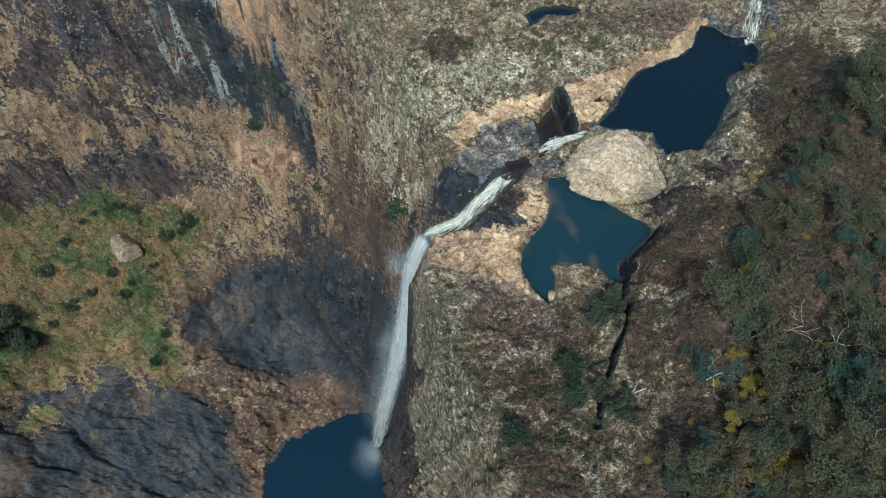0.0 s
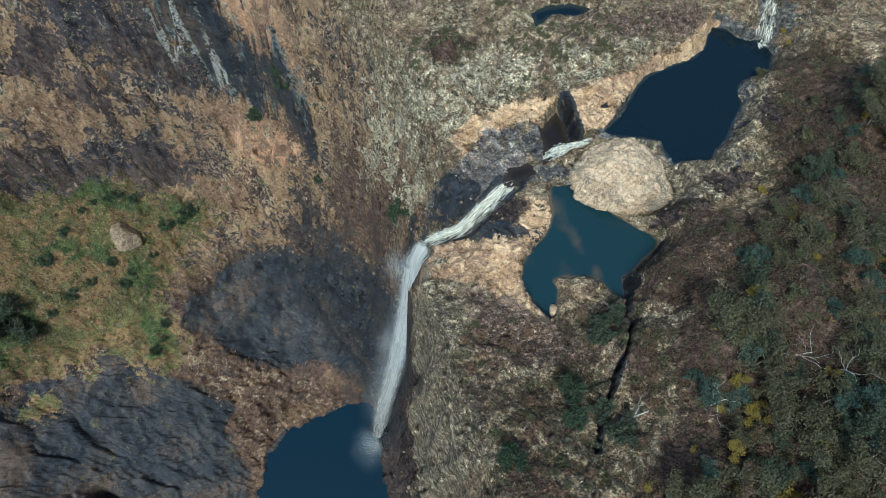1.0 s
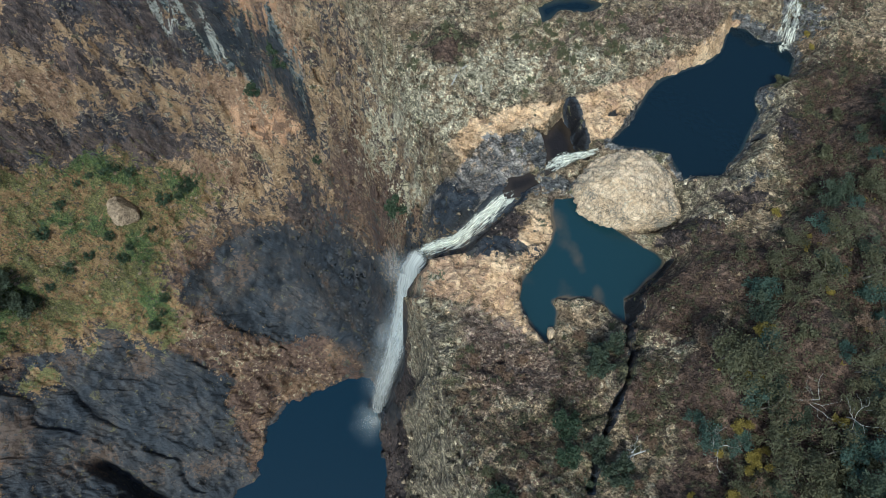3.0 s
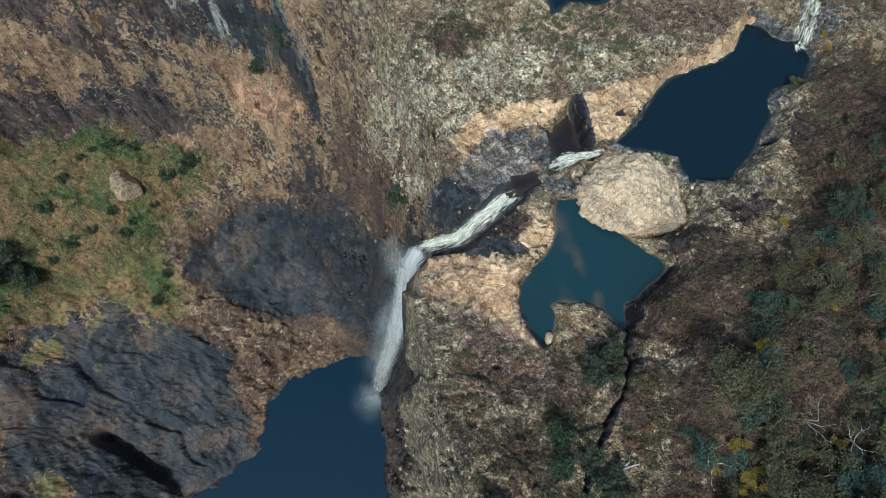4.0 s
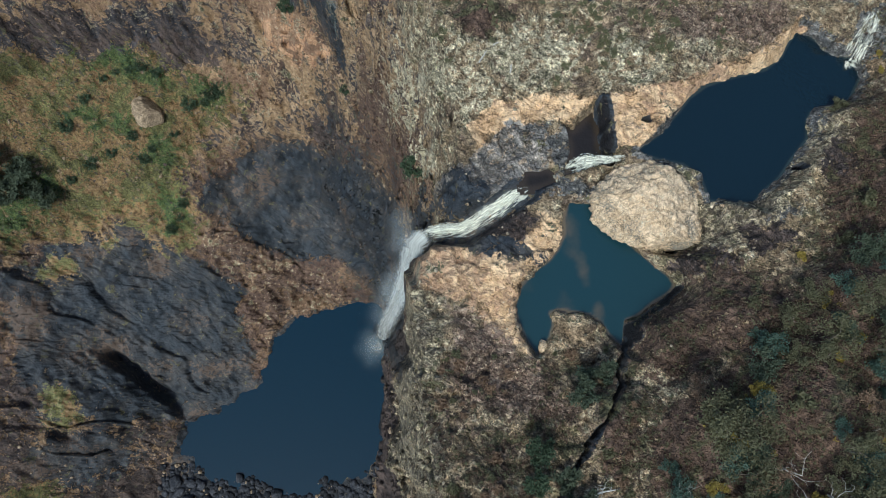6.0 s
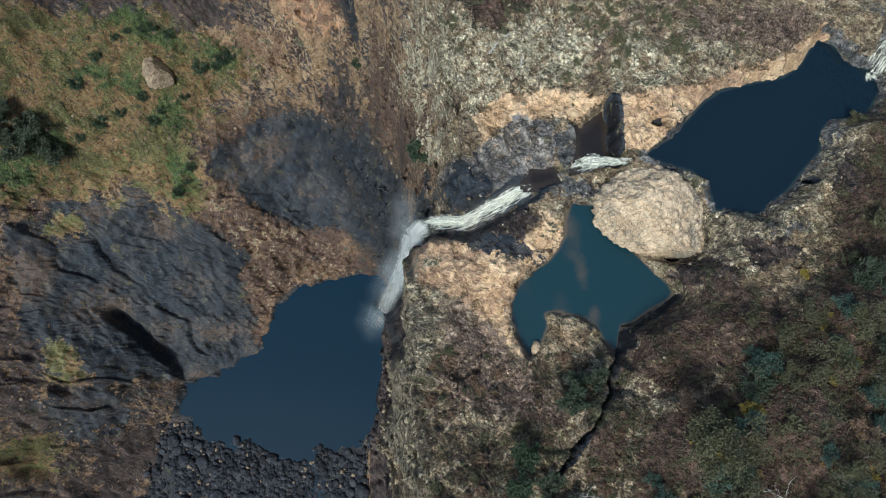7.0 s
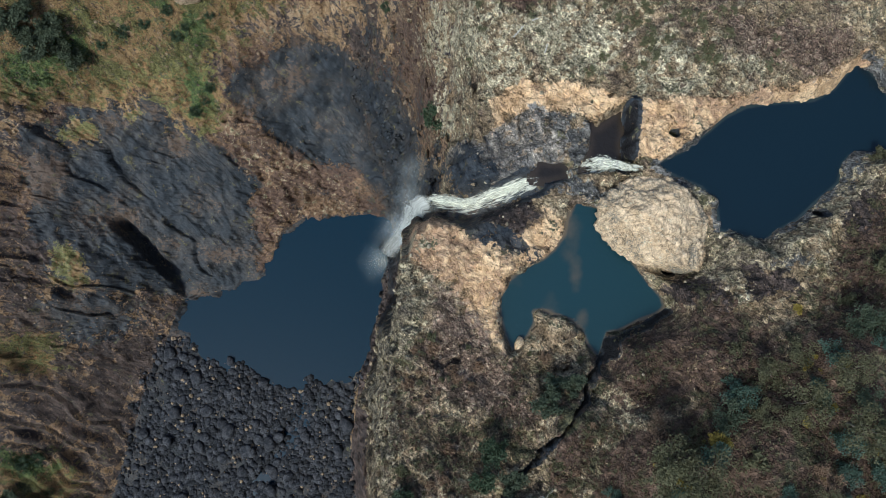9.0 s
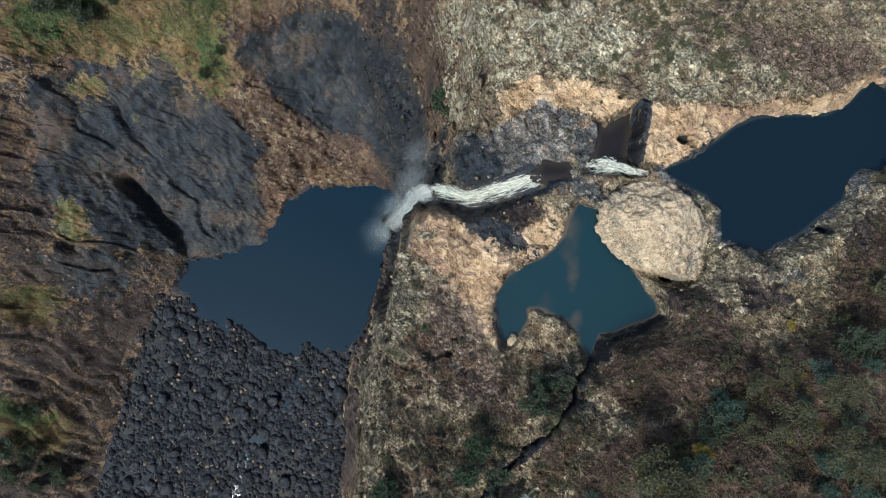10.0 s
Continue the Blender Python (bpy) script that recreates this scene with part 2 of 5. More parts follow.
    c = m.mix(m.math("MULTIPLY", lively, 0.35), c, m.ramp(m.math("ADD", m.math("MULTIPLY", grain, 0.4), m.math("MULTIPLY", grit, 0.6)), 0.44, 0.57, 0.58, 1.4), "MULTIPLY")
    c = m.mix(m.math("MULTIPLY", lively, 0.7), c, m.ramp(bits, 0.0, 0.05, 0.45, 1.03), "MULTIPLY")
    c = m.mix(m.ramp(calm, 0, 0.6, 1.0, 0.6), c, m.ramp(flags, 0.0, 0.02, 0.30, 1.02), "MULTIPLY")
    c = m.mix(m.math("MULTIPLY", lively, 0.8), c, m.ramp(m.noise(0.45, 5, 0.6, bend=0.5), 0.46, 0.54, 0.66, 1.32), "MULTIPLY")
    keep = m.math("MULTIPLY", m.ramp(calm, 0.0, 0.7, 1.0, 0.25), m.ramp(deep, 0.3, 0.7, 1.0, 0.65))
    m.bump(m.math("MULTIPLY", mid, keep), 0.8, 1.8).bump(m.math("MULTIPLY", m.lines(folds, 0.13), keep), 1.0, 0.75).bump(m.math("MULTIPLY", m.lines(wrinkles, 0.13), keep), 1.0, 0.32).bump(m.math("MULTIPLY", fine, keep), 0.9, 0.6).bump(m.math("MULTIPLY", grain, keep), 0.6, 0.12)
    return m.done(c, m.ramp(patch(wet_shade), 0, 1, 0.92, 0.62))


def rock_material(name, a, b, dark, lichen=0.0, loose=False):
    m = Mat(name, 0.9)
    mid, fine, grain, speck = m.noise(0.3, 6, 0.65, bend=0.5), m.noise(0.9, 5, 0.7, bend=0.6), m.noise(2.6, 5, 0.7), m.noise(7.0, 3, 0.7)
    c = m.mix(m.ramp(mid, 0.38, 0.62), a, b)
    c = m.mix(m.math("MULTIPLY", m.ramp(fine, 0.54, 0.64), 0.55), c, dark)
    if lichen:
        c = m.mix(m.ramp(m.math("ADD", m.math("MULTIPLY", fine, 0.5), m.math("MULTIPLY", grain, 0.5)), 0.62 - lichen, 0.70 - lichen), c, (0.56, 0.51, 0.37))
    c = m.mix(m.math("MULTIPLY", m.random(), 0.35), c, dark)
    c = m.mix(0.45, c, m.ramp(grain, 0.30, 0.70, 0.6, 1.4), "MULTIPLY")
    c = m.mix(0.25, c, m.ramp(speck, 0.30, 0.70, 0.65, 1.35), "MULTIPLY")
    folds = m.noise(0.35, 5, 0.58, (0.7, 1.3, 1.0, 30.0), 1.0)
    # fold creases shaded in the colour, along the same folds as the bump
    c = m.mix(0.7, c, m.lines(folds, 0.05, 0.5, 1.08), "MULTIPLY")
    if lichen:
        c = m.mix(m.math("MULTIPLY", m.ramp(m.math("ADD", m.math("MULTIPLY", m.noise(0.11, 3), 0.55), m.math("MULTIPLY", grain, 0.45)), 0.545, 0.575), 0.8), c, (0.13, 0.125, 0.105))
    c = m.mix(0.8, c, m.ramp(m.island(), 0, 1, 0.45, 1.6), "MULTIPLY") if loose else c
    c = m.mix(0.45, c, m.lines(m.noise(1.2, 3, 0.55, None, 1.5), 0.05, 0.5, 1.08), "MULTIPLY")
    c = m.mix(0.9, c, m.lines(m.noise(0.22, 5, 0.6, None, 1.0), 0.012, 0.25, 1.0), "MULTIPLY")
    m.bump(mid, 0.7, 1.0).bump(m.lines(folds, 0.12), 0.6, 0.28).bump(fine, 0.8, 0.4).bump(grain, 0.7, 0.10)
    return m.done(c)


def water_material(name, deep, shoal, ripple=0.25):
    m = Mat(name, 0.06)
    m.b.inputs["Specular IOR Level"].default_value = 0.35
    near = m.attr("shoal")[0]
    cloud = m.noise(0.16, 3, 0.5)
    c = m.mix(m.ramp(m.math("ADD", near, m.math("MULTIPLY", m.math("SUBTRACT", cloud, 0.5), 0.7)), 0.35, 0.95), deep, shoal)
    m.bump(m.noise(0.8, 4, 0.55, bend=0.4), ripple, 0.12)
    return m.done(c)


def foam_material(name, colour, low, high, most=1.0, rag=2.4, size=1.0):
    """White water: light scatters both ways through it, and it thins out to nothing."""
    m = Mat(name, 0.8)
    thick = m.attr("thick")[0]
    n = m.noise(size, 6, 0.66, bend=0.3, place=m.t.nodes.new("ShaderNodeUVMap").outputs["UV"])
    a = m.ramp(m.math("ADD", thick, m.math("MULTIPLY", m.math("SUBTRACT", n, 0.5), rag)), low, high, 0.0, most)
    through, clear = m.t.nodes.new("ShaderNodeBsdfTranslucent"), m.t.nodes.new("ShaderNodeBsdfTransparent")
    m.put(through.inputs["Color"], colour)
    body, whole = m.t.nodes.new("ShaderNodeMixShader"), m.t.nodes.new("ShaderNodeMixShader")
    body.inputs["Fac"].default_value = 0.5
    m.put(whole.inputs["Fac"], a)
    for one, two in ((m.b.outputs[0], body.inputs[1]), (through.outputs[0], body.inputs[2]), (clear.outputs[0], whole.inputs[1]), (body.outputs[0], whole.inputs[2]), (whole.outputs[0], m.t.nodes["Material Output"].inputs["Surface"])):
        m.t.links.new(one, two)
    return m.done(colour)


def leaf_material(name, a, b):
    m = Mat(name, 0.7)
    c = m.mix(m.island(), a, b)
    c = m.mix(m.math("MULTIPLY", m.random(), 0.5), c, tuple(0.6 * (p + q) / 2 for p, q in zip(a, b)))
    through = m.t.nodes.new("ShaderNodeBsdfTranslucent")
    both = m.t.nodes.new("ShaderNodeMixShader")
    both.inputs["Fac"].default_value = 0.5
    m.put(through.inputs["Color"], c)
    m.t.links.new(m.b.outputs[0], both.inputs[1])
    m.t.links.new(through.outputs[0], both.inputs[2])
    m.t.links.new(both.outputs[0], m.t.nodes["Material Output"].inputs["Surface"])
    return m.done(c)


def bark_material(name, a, b):
    m = Mat(name, 0.85)
    return m.bump(m.noise(6, 4), 0.4, 0.05).done(m.mix(m.ramp(m.noise(1.6, 5), 0.35, 0.65), a, b))


GROUND = ground_material()
GRANITE = rock_material("tan_granite", (0.57, 0.41, 0.25), (0.74, 0.56, 0.365), (0.32, 0.23, 0.15), 0.08)
DARK_STONE = rock_material("dark_basalt_boulder", (0.017, 0.019, 0.024), (0.054, 0.055, 0.062), (0.010, 0.010, 0.013), 0.0, True)
BROWN_STONE = rock_material("brown_boulder", (0.25, 0.185, 0.12), (0.40, 0.30, 0.195), (0.10, 0.075, 0.055))
PALE_STONE = rock_material("pale_lichened_stone", (0.28, 0.23, 0.155), (0.46, 0.385, 0.27), (0.14, 0.115, 0.09), 0.0, True)
BROWN_WATER = water_material("brown_cleft_water", (0.014, 0.011, 0.009), (0.030, 0.022, 0.016), 0.6)
DEEP_WATER = water_material("deep_blue_water", (0.004, 0.011, 0.017), (0.022, 0.030, 0.030))
TEAL_WATER = water_material("teal_pool_water", (0.010, 0.029, 0.036), (0.095, 0.072, 0.047))
GORGE_WATER = water_material("gorge_pool_water", (0.003, 0.015, 0.027), (0.010, 0.024, 0.034), 0.35)
GORGE_WATER.node_tree.nodes["Principled BSDF"].inputs["Roughness"].default_value = 0.08
FOAM = foam_material("white_water", (0.90, 0.89, 0.76), 0.22, 0.9, 0.95, 2.5)
VEIL = foam_material("falling_veil", (0.97, 0.98, 0.93), 0.08, 1.20, 0.64, 1.3)
MIST = foam_material("drifting_spray", (0.80, 0.88, 0.90), 0.02, 1.25, 0.24, 0.35, 0.25)
BARK = bark_material("grey_brown_bark", (0.10, 0.08, 0.06), (0.22, 0.19, 0.15))
PALE_BARK = bark_material("bleached_dead_wood", (0.34, 0.32, 0.28), (0.54, 0.51, 0.46))
LEAVES = {
    "olive": leaf_material("olive_gum_leaves", (0.118, 0.118, 0.064), (0.195, 0.182, 0.102)),
    "dark": leaf_material("dark_green_leaves", (0.072, 0.095, 0.062), (0.135, 0.158, 0.100)),
    "blue": leaf_material("blue_green_leaves", (0.075, 0.122, 0.094), (0.135, 0.190, 0.142)),
    "yellow": leaf_material("yellowing_leaves", (0.24, 0.19, 0.045), (0.44, 0.34, 0.085)),
    "green": leaf_material("fresh_green_leaves", (0.045, 0.075, 0.045), (0.105, 0.140, 0.078)),
    "heath": leaf_material("brown_heath_foliage", (0.105, 0.068, 0.047), (0.170, 0.114, 0.079)),
    "dry": leaf_material("dry_brown_foliage", (0.161, 0.101, 0.068), (0.378, 0.260, 0.168)),
}


# ---- landform ----
def hashed(ix, iy, seed):
    n = (ix.astype(np.int64) * 374761393 + iy.astype(np.int64) * 668265263 + seed * 1274126177) & 0xFFFFFFFF
    n = ((n ^ (n >> 13)) * 1103515245) & 0xFFFFFFFF
    n = ((n ^ (n >> 16)) * 2246822519) & 0xFFFFFFFF
    return ((n ^ (n >> 15)) & 0xFFFFFF) / 8388607.5 - 1.0


def vnoise(x, y, seed):
    """Value noise from -1 to 1."""
    fx, fy = np.floor(x), np.floor(y)
    u, v = x - fx, y - fy
    u, v = u * u * u * (u * (u * 6 - 15) + 10), v * v * v * (v * (v * 6 - 15) + 10)
    a, b = hashed(fx, fy, seed), hashed(fx + 1, fy, seed)
    c, d = hashed(fx, fy + 1, seed), hashed(fx + 1, fy + 1, seed)
    return (a + (b - a) * u) * (1 - v) + (c + (d - c) * u) * v


def fbm(x, y, size, octaves=4, seed=1, keep=0.5):
    total, amp, s = 0.0, 1.0, 1.0 / size
    for k in range(octaves):
        ca, sa = math.cos(k * 1.1 + seed), math.sin(k * 1.1 + seed)
        total = total + amp * vnoise((x * ca - y * sa) * s + 17.3 * k, (x * sa + y * ca) * s + 9.1 * k, seed + 31 * k)
        amp, s = amp * keep, s * 2.03
    return total


def ridged(x, y, size, octaves=4, seed=1):
    total, amp, s = 0.0, 1.0, 1.0 / size
    for k in range(octaves):
        ca, sa = math.cos(k * 0.9 + seed), math.sin(k * 0.9 + seed)
        total = total + amp * (1 - 2.2 * np.abs(vnoise((x * ca - y * sa) * s, (x * sa + y * ca) * s, seed + 17 * k)))
        amp, s = amp * 0.5, s * 2.1
    return total


def cells(x, y, size, seed):
    """Blocky relief: each cell of a jittered grid has a height of its own and a tilt."""
    gx, gy = x / size, y / size
    fx, fy = np.floor(gx), np.floor(gy)
    best, second, val = np.full(np.shape(x), 9.0), np.full(np.shape(x), 9.0), np.zeros(np.shape(x))
    for i in (-1, 0, 1):
        for j in (-1, 0, 1):
            cx, cy = fx + i, fy + j
            px = cx + 0.5 + 0.42 * hashed(cx, cy, seed)
            py = cy + 0.5 + 0.42 * hashed(cx, cy, seed + 1)
            d = (gx - px) ** 2 + (gy - py) ** 2
            h = hashed(cx, cy, seed + 2) + 0.8 * ((gx - px) * hashed(cx, cy, seed + 3) + (gy - py) * hashed(cx, cy, seed + 4))
            nearer = d < best
            second = np.where(nearer, best, np.minimum(second, d))
            val = np.where(nearer, h, val)
            best = np.where(nearer, d, best)
    return val, np.sqrt(second) - np.sqrt(best)


def smooth(a, b, v):
    u = np.clip((v - a) / (b - a), 0, 1)
    return u * u * (3 - 2 * u)


def line_far(line, x, y):
    """Distance to an open line, and the place along it in line points."""
    best, along = np.full(np.shape(x), 1e9), np.zeros(np.shape(x))
    for k, ((ax, ay), (bx, by)) in enumerate(zip(line, line[1:])):
        ex, ey = bx - ax, by - ay
        u = np.clip(((x - ax) * ex + (y - ay) * ey) / (ex * ex + ey * ey), 0, 1)
        d = np.hypot(x - ax - u * ex, y - ay - u * ey)
        along = np.where(d < best, k + u, along)
        best = np.minimum(best, d)
    return best, along


def inside(line, x, y):
    hit = np.zeros(np.shape(x), bool)
    for (ax, ay), (bx, by) in zip(line, line[1:] + line[:1]):
        if ay != by:
            hit ^= ((ay > y) != (by > y)) & (x < (bx - ax) * (y - ay) / (by - ay) + ax)
    return hit


def signed(line, x, y):
    """Distance to a closed outline, negative inside."""
    d, _ = line_far(line + line[:1], x, y)
    return np.where(inside(line, x, y), -d, d)


# Contour lines of the gorge, from the plunge pool up to the rim; each runs from the left bank round the bowl to the falls' side.
CONTOURS = [
    (-272, [(-190, -420), (-175, -150), (-163, -75), (-150, -32), (-128, -26), (-104, -8), (-100, 12), (-86, 24), (-70, 27), (-50, 31),
            (-39, 28), (-33, 12), (-36, -4), (-36, -20), (-37, -45), (-46, -66), (-44, -100), (-36, -150), (-30, -420)]),
    (-237, [(-240, -420), (-222, -150), (-204, -62), (-178, -26), (-184, 8), (-172, 28), (-152, 50), (-128, 48), (-108, 50), (-97, 70),
            (-68, 88), (-50, 62), (-38, 36), (-29, 10), (-33, -5), (-32, -18), (-31, -42), (-33, -66), (-30, -105), (-18, -160), (0, -420)]),
    (-205, [(-285, -420), (-262, -150), (-236, -62), (-222, 5), (-206, 58), (-176, 74), (-145, 83), (-117, 99), (-94, 104), (-76, 108),
            (-58, 90), (-46, 62), (-34, 38), (-24, 12), (-27, -3), (-27, -20), (-29, -45), (-29, -90), (-12, -160), (10, -420)]),
    (-165, [(-400, -420), (-350, -150), (-300, -50), (-250, 60), (-205, 115), (-178, 137), (-150, 142), (-112, 145), (-87, 136), (-68, 124),
            (-55, 110), (-40, 82), (-34, 62), (-26, 38), (-18, 13), (-19.5, 6), (-22.5, -3), (-22.5, -18), (-25, -32), (-26, -60), (-22, -100), (0, -160), (25, -420)]),
    (-120, [(-480, -420), (-430, -150), (-350, 0), (-270, 105), (-205, 148), (-155, 160), (-128, 157), (-104, 159), (-72, 150), (-51, 127),
            (-37, 106), (-28, 88), (-22, 57), (-17, 36), (-14, 13), (-14, 6), (-15, -2), (-15.8, -12), (-18.5, -20), (-22, -35), (-22, -60), (-14, -100), (8, -160), (40, -420)]),
    (-60, [(-560, -420), (-500, -150), (-420, 40), (-330, 150), (-240, 200), (-150, 205), (-108, 182), (-76, 158), (-50, 137), (-34, 114),
           (-23, 98), (-17, 76), (-14, 62), (-12, 48), (-9, 32), (-9, 13), (-11.8, 6.5), (-12.4, 1), (-12.6, -9), (-14.3, -16), (-16, -25), (-16.5, -50), (-6, -100), (18, -160), (60, -420)]),
    (0, [(-640, -420), (-600, -150), (-520, 80), (-400, 200), (-270, 250), (-150, 245), (-95, 215), (-60, 180), (-36, 150), (-20, 118),
         (-9, 88), (-3, 66), (1, 46), (2, 30), (1, 16), (-1, 10), (-9.6, 6.6), (-10.3, 3), (-10, -4), (-8.5, -12), (-7.5, -18), (-8, -33), (-7, -52), (4, -100), (30, -160), (80, -420)]),
]
# Spot heights of the plateau, the hill and the ground behind.
SPOTS = [(-3, 66, -8), (6, 56, -3), (24, 56, -6), (40, 44, 1), (57, 49, 2), (42, 31, 0), (15, 42, -10), (7, 37, -12), (12, 29, -13),
         (24, 26, -8), (27, 37, -6.5), (35.2, 31, 0), (36.5, 26.5, -0.5), (34.5, 36, -1), (22, 43, -7), (16, 9, -6.5), (8, 2, -4), (4, -7, -6), (-3, -18, -2), (-8.5, 4, -13), (-1, 6, -11), (-7, -4, -10), (-6, -14, -4), (7, -20, -1.5), (17, -28, 0), (6, -32, 2.5),
         (2, -42, 8), (-2, -55, 13), (54, 4, 0.5), (59, 0, 4), (71, 9, 4), (81, 21, 3.5), (88, 30, 6), (49, -6, 2), (38, -17, 6),
         (24, -13, -6.2), (22, -17, -5.6), (26.5, -14, -6.3), (53, -13, 11), (27, -31, 9), (42, -35, 17)]
FAR_SPOTS = [(60, -30, 19), (62, -60, 24), (30, -62, 16), (75, -12, 18), (95, 5, 18), (96, 50, 8), (75, 62, 3), (35, 75, -2), (0, 85, -4),
             (130, -20, 30), (130, 60, 16), (80, 120, 8), (10, 150, 2), (-60, 230, 0), (40, -130, 30), (160, -160, 40), (250, 50, 30)]
TOP_POOL = [(39.2, 23.6), (44.9, 27.4), (49, 31.6), (52.3, 35.2), (56.1, 37.7), (64.8, 39.7), (69.6, 40.7), (73.5, 43.5), (75.7, 46.7),
            (78.1, 49.6), (81.1, 47.5), (84.3, 43.7), (88.6, 42.4), (90, 37.7), (86.6, 32.6), (80.5, 31.4), (77.7, 30.4), (76.5, 28.5),
            (76, 24.5), (72.8, 21), (68.8, 16.3), (65, 13.6), (62.4, 10.8), (59, 11.6), (53.4, 12), (52.2, 17.9), (48.9, 20.3), (43.7, 21.9)]
MID_POOL = [(24.7, 14.9), (29.9, 14.4), (32, 12.8), (33.4, 10.2), (35.7, 6.7), (38.5, 3.4), (41.3, 0.6), (44.7, -2.7), (45.6, -4.7),
            (44.1, -6.4), (41.3, -7.9), (36.7, -10.9), (34.5, -11.5), (33.3, -17.1), (30.5, -14.4), (28.8, -11.6), (26.6, -10), (20.4, -8.5),
            (18.7, -9.1), (19.3, -11.4), (18.2, -14.2), (16.3, -17), (14.8, -17.6), (13.1, -14.3), (11.6, -10.4), (11.3, -7.1), (12.9, -3.1),
            (15.2, -0.7), (19.1, 2.2), (21.4, 4.6), (23.1, 7.5), (23.3, 11)]
CLEFT_POOL = [(25.2, 33), (27.3, 31.2), (30.9, 34.2), (32.2, 35.6), (33.1, 32.7), (33.6, 25.3), (36.5, 23.6), (36.5, 22.2), (30.9, 22.0),
              (27.3, 21.3), (24.5, 20.5), (25.5, 23.5), (26.3, 27.7)]
STEP_POOL = [(15.2, 21), (16.2, 22.6), (20.9, 23.2), (23, 22.3), (23, 19.8), (20, 18.5), (16.4, 18.1), (14.8, 18.2)]
SIDE_POOL = [(32.9, 65.8), (33.7, 60.7), (38.2, 62.7), (45.5, 60.8), (51.1, 63.6), (44.9, 66.3), (38.7, 67)]
PLUNGE = [(-157.4, -46.8), (-153.1, -34.6), (-146.4, -26.8), (-131, -30.5), (-117.5, -24.7), (-106.6, -12.9), (-102.1, -2.3), (-101, 9.3),
          (-94.6, 18.6), (-83.9, 22.2), (-74.1, 22.4), (-71.7, 26.7), (-52.7, 29.6), (-38, 30), (-33, 2.8), (-33, -19.7), (-34, -45.1),
          (-44.2, -59.7), (-54, -68.1), (-72.8, -71.6), (-84.8, -77.1), (-94.9, -75.7), (-113, -66.1), (-125.6, -68.5), (-137.2, -67.4),
          (-143.7, -58.9), (-147, -49.7)]
POOLS = [(TOP_POOL, -2.0, 2.5, 1.8), (MID_POOL, -7.0, 1.3, 3.0), (CLEFT_POOL, -7.6, 1.6, 9.0), (STEP_POOL, -9.2, 0.8, 2.5), (SIDE_POOL, -5.0, 1.0, 2.0)]
# Bare damp slabs of the left bank and of the bowl behind the falls.
SLAB = [(-180, 70), (-152, 63), (-132, 50), (-110, 26), (-103, 0), (-117, -23), (-146, -31), (-197, -30), (-215, -8), (-211, 34), (-200, 56)]
BOWL = [(-124, 82), (-96, 99), (-51, 91), (-30, 59), (-24, 36), (-23, 18), (-57, 36), (-83, 59), (-110, 62)]
RAVINE = [(-84, 163), (-67, 150), (-49, 133), (-40, 117), (-34, 103)]
CHUTE = [(15.6, 18.2, -9.4), (8, 14.4, -13), (1.6, 11.6, -18), (-6.0, 13.2, -23), (-9.5, 12, -29), (-12, 11.4, -45)]
SPOUT = [(90.2, 51.5, 6.4), (89.3, 48.5, 5.6), (88.8, 46.2, 3.6), (88.6, 44.4, 0.2), (88.2, 42.2, -2.6)]
GULLY = [(33, -16.8, -8), (29.5, -24, -6), (25.3, -30.5, -5), (21.5, -36, -3), (17.5, -42, 1), (14, -48, 5)]


def spot_height(x, y):
    top, bottom = 0.0, 0.0
    for sx, sy, sz in SPOTS + FAR_SPOTS:
        w = 1.0 / ((x - sx) ** 2 + (y - sy) ** 2 + 20.0) ** 1.7
        top, bottom = top + w * sz, bottom + w
    return top / bottom


def carve(z, x, y, line, half, side):
    flat = [p[:2] for p in line]
    d, a = line_far(flat, x, y)
    level = np.interp(a, range(len(line)), [p[2] for p in line])
    return np.minimum(z, level + np.maximum(d - half, 0) * side)


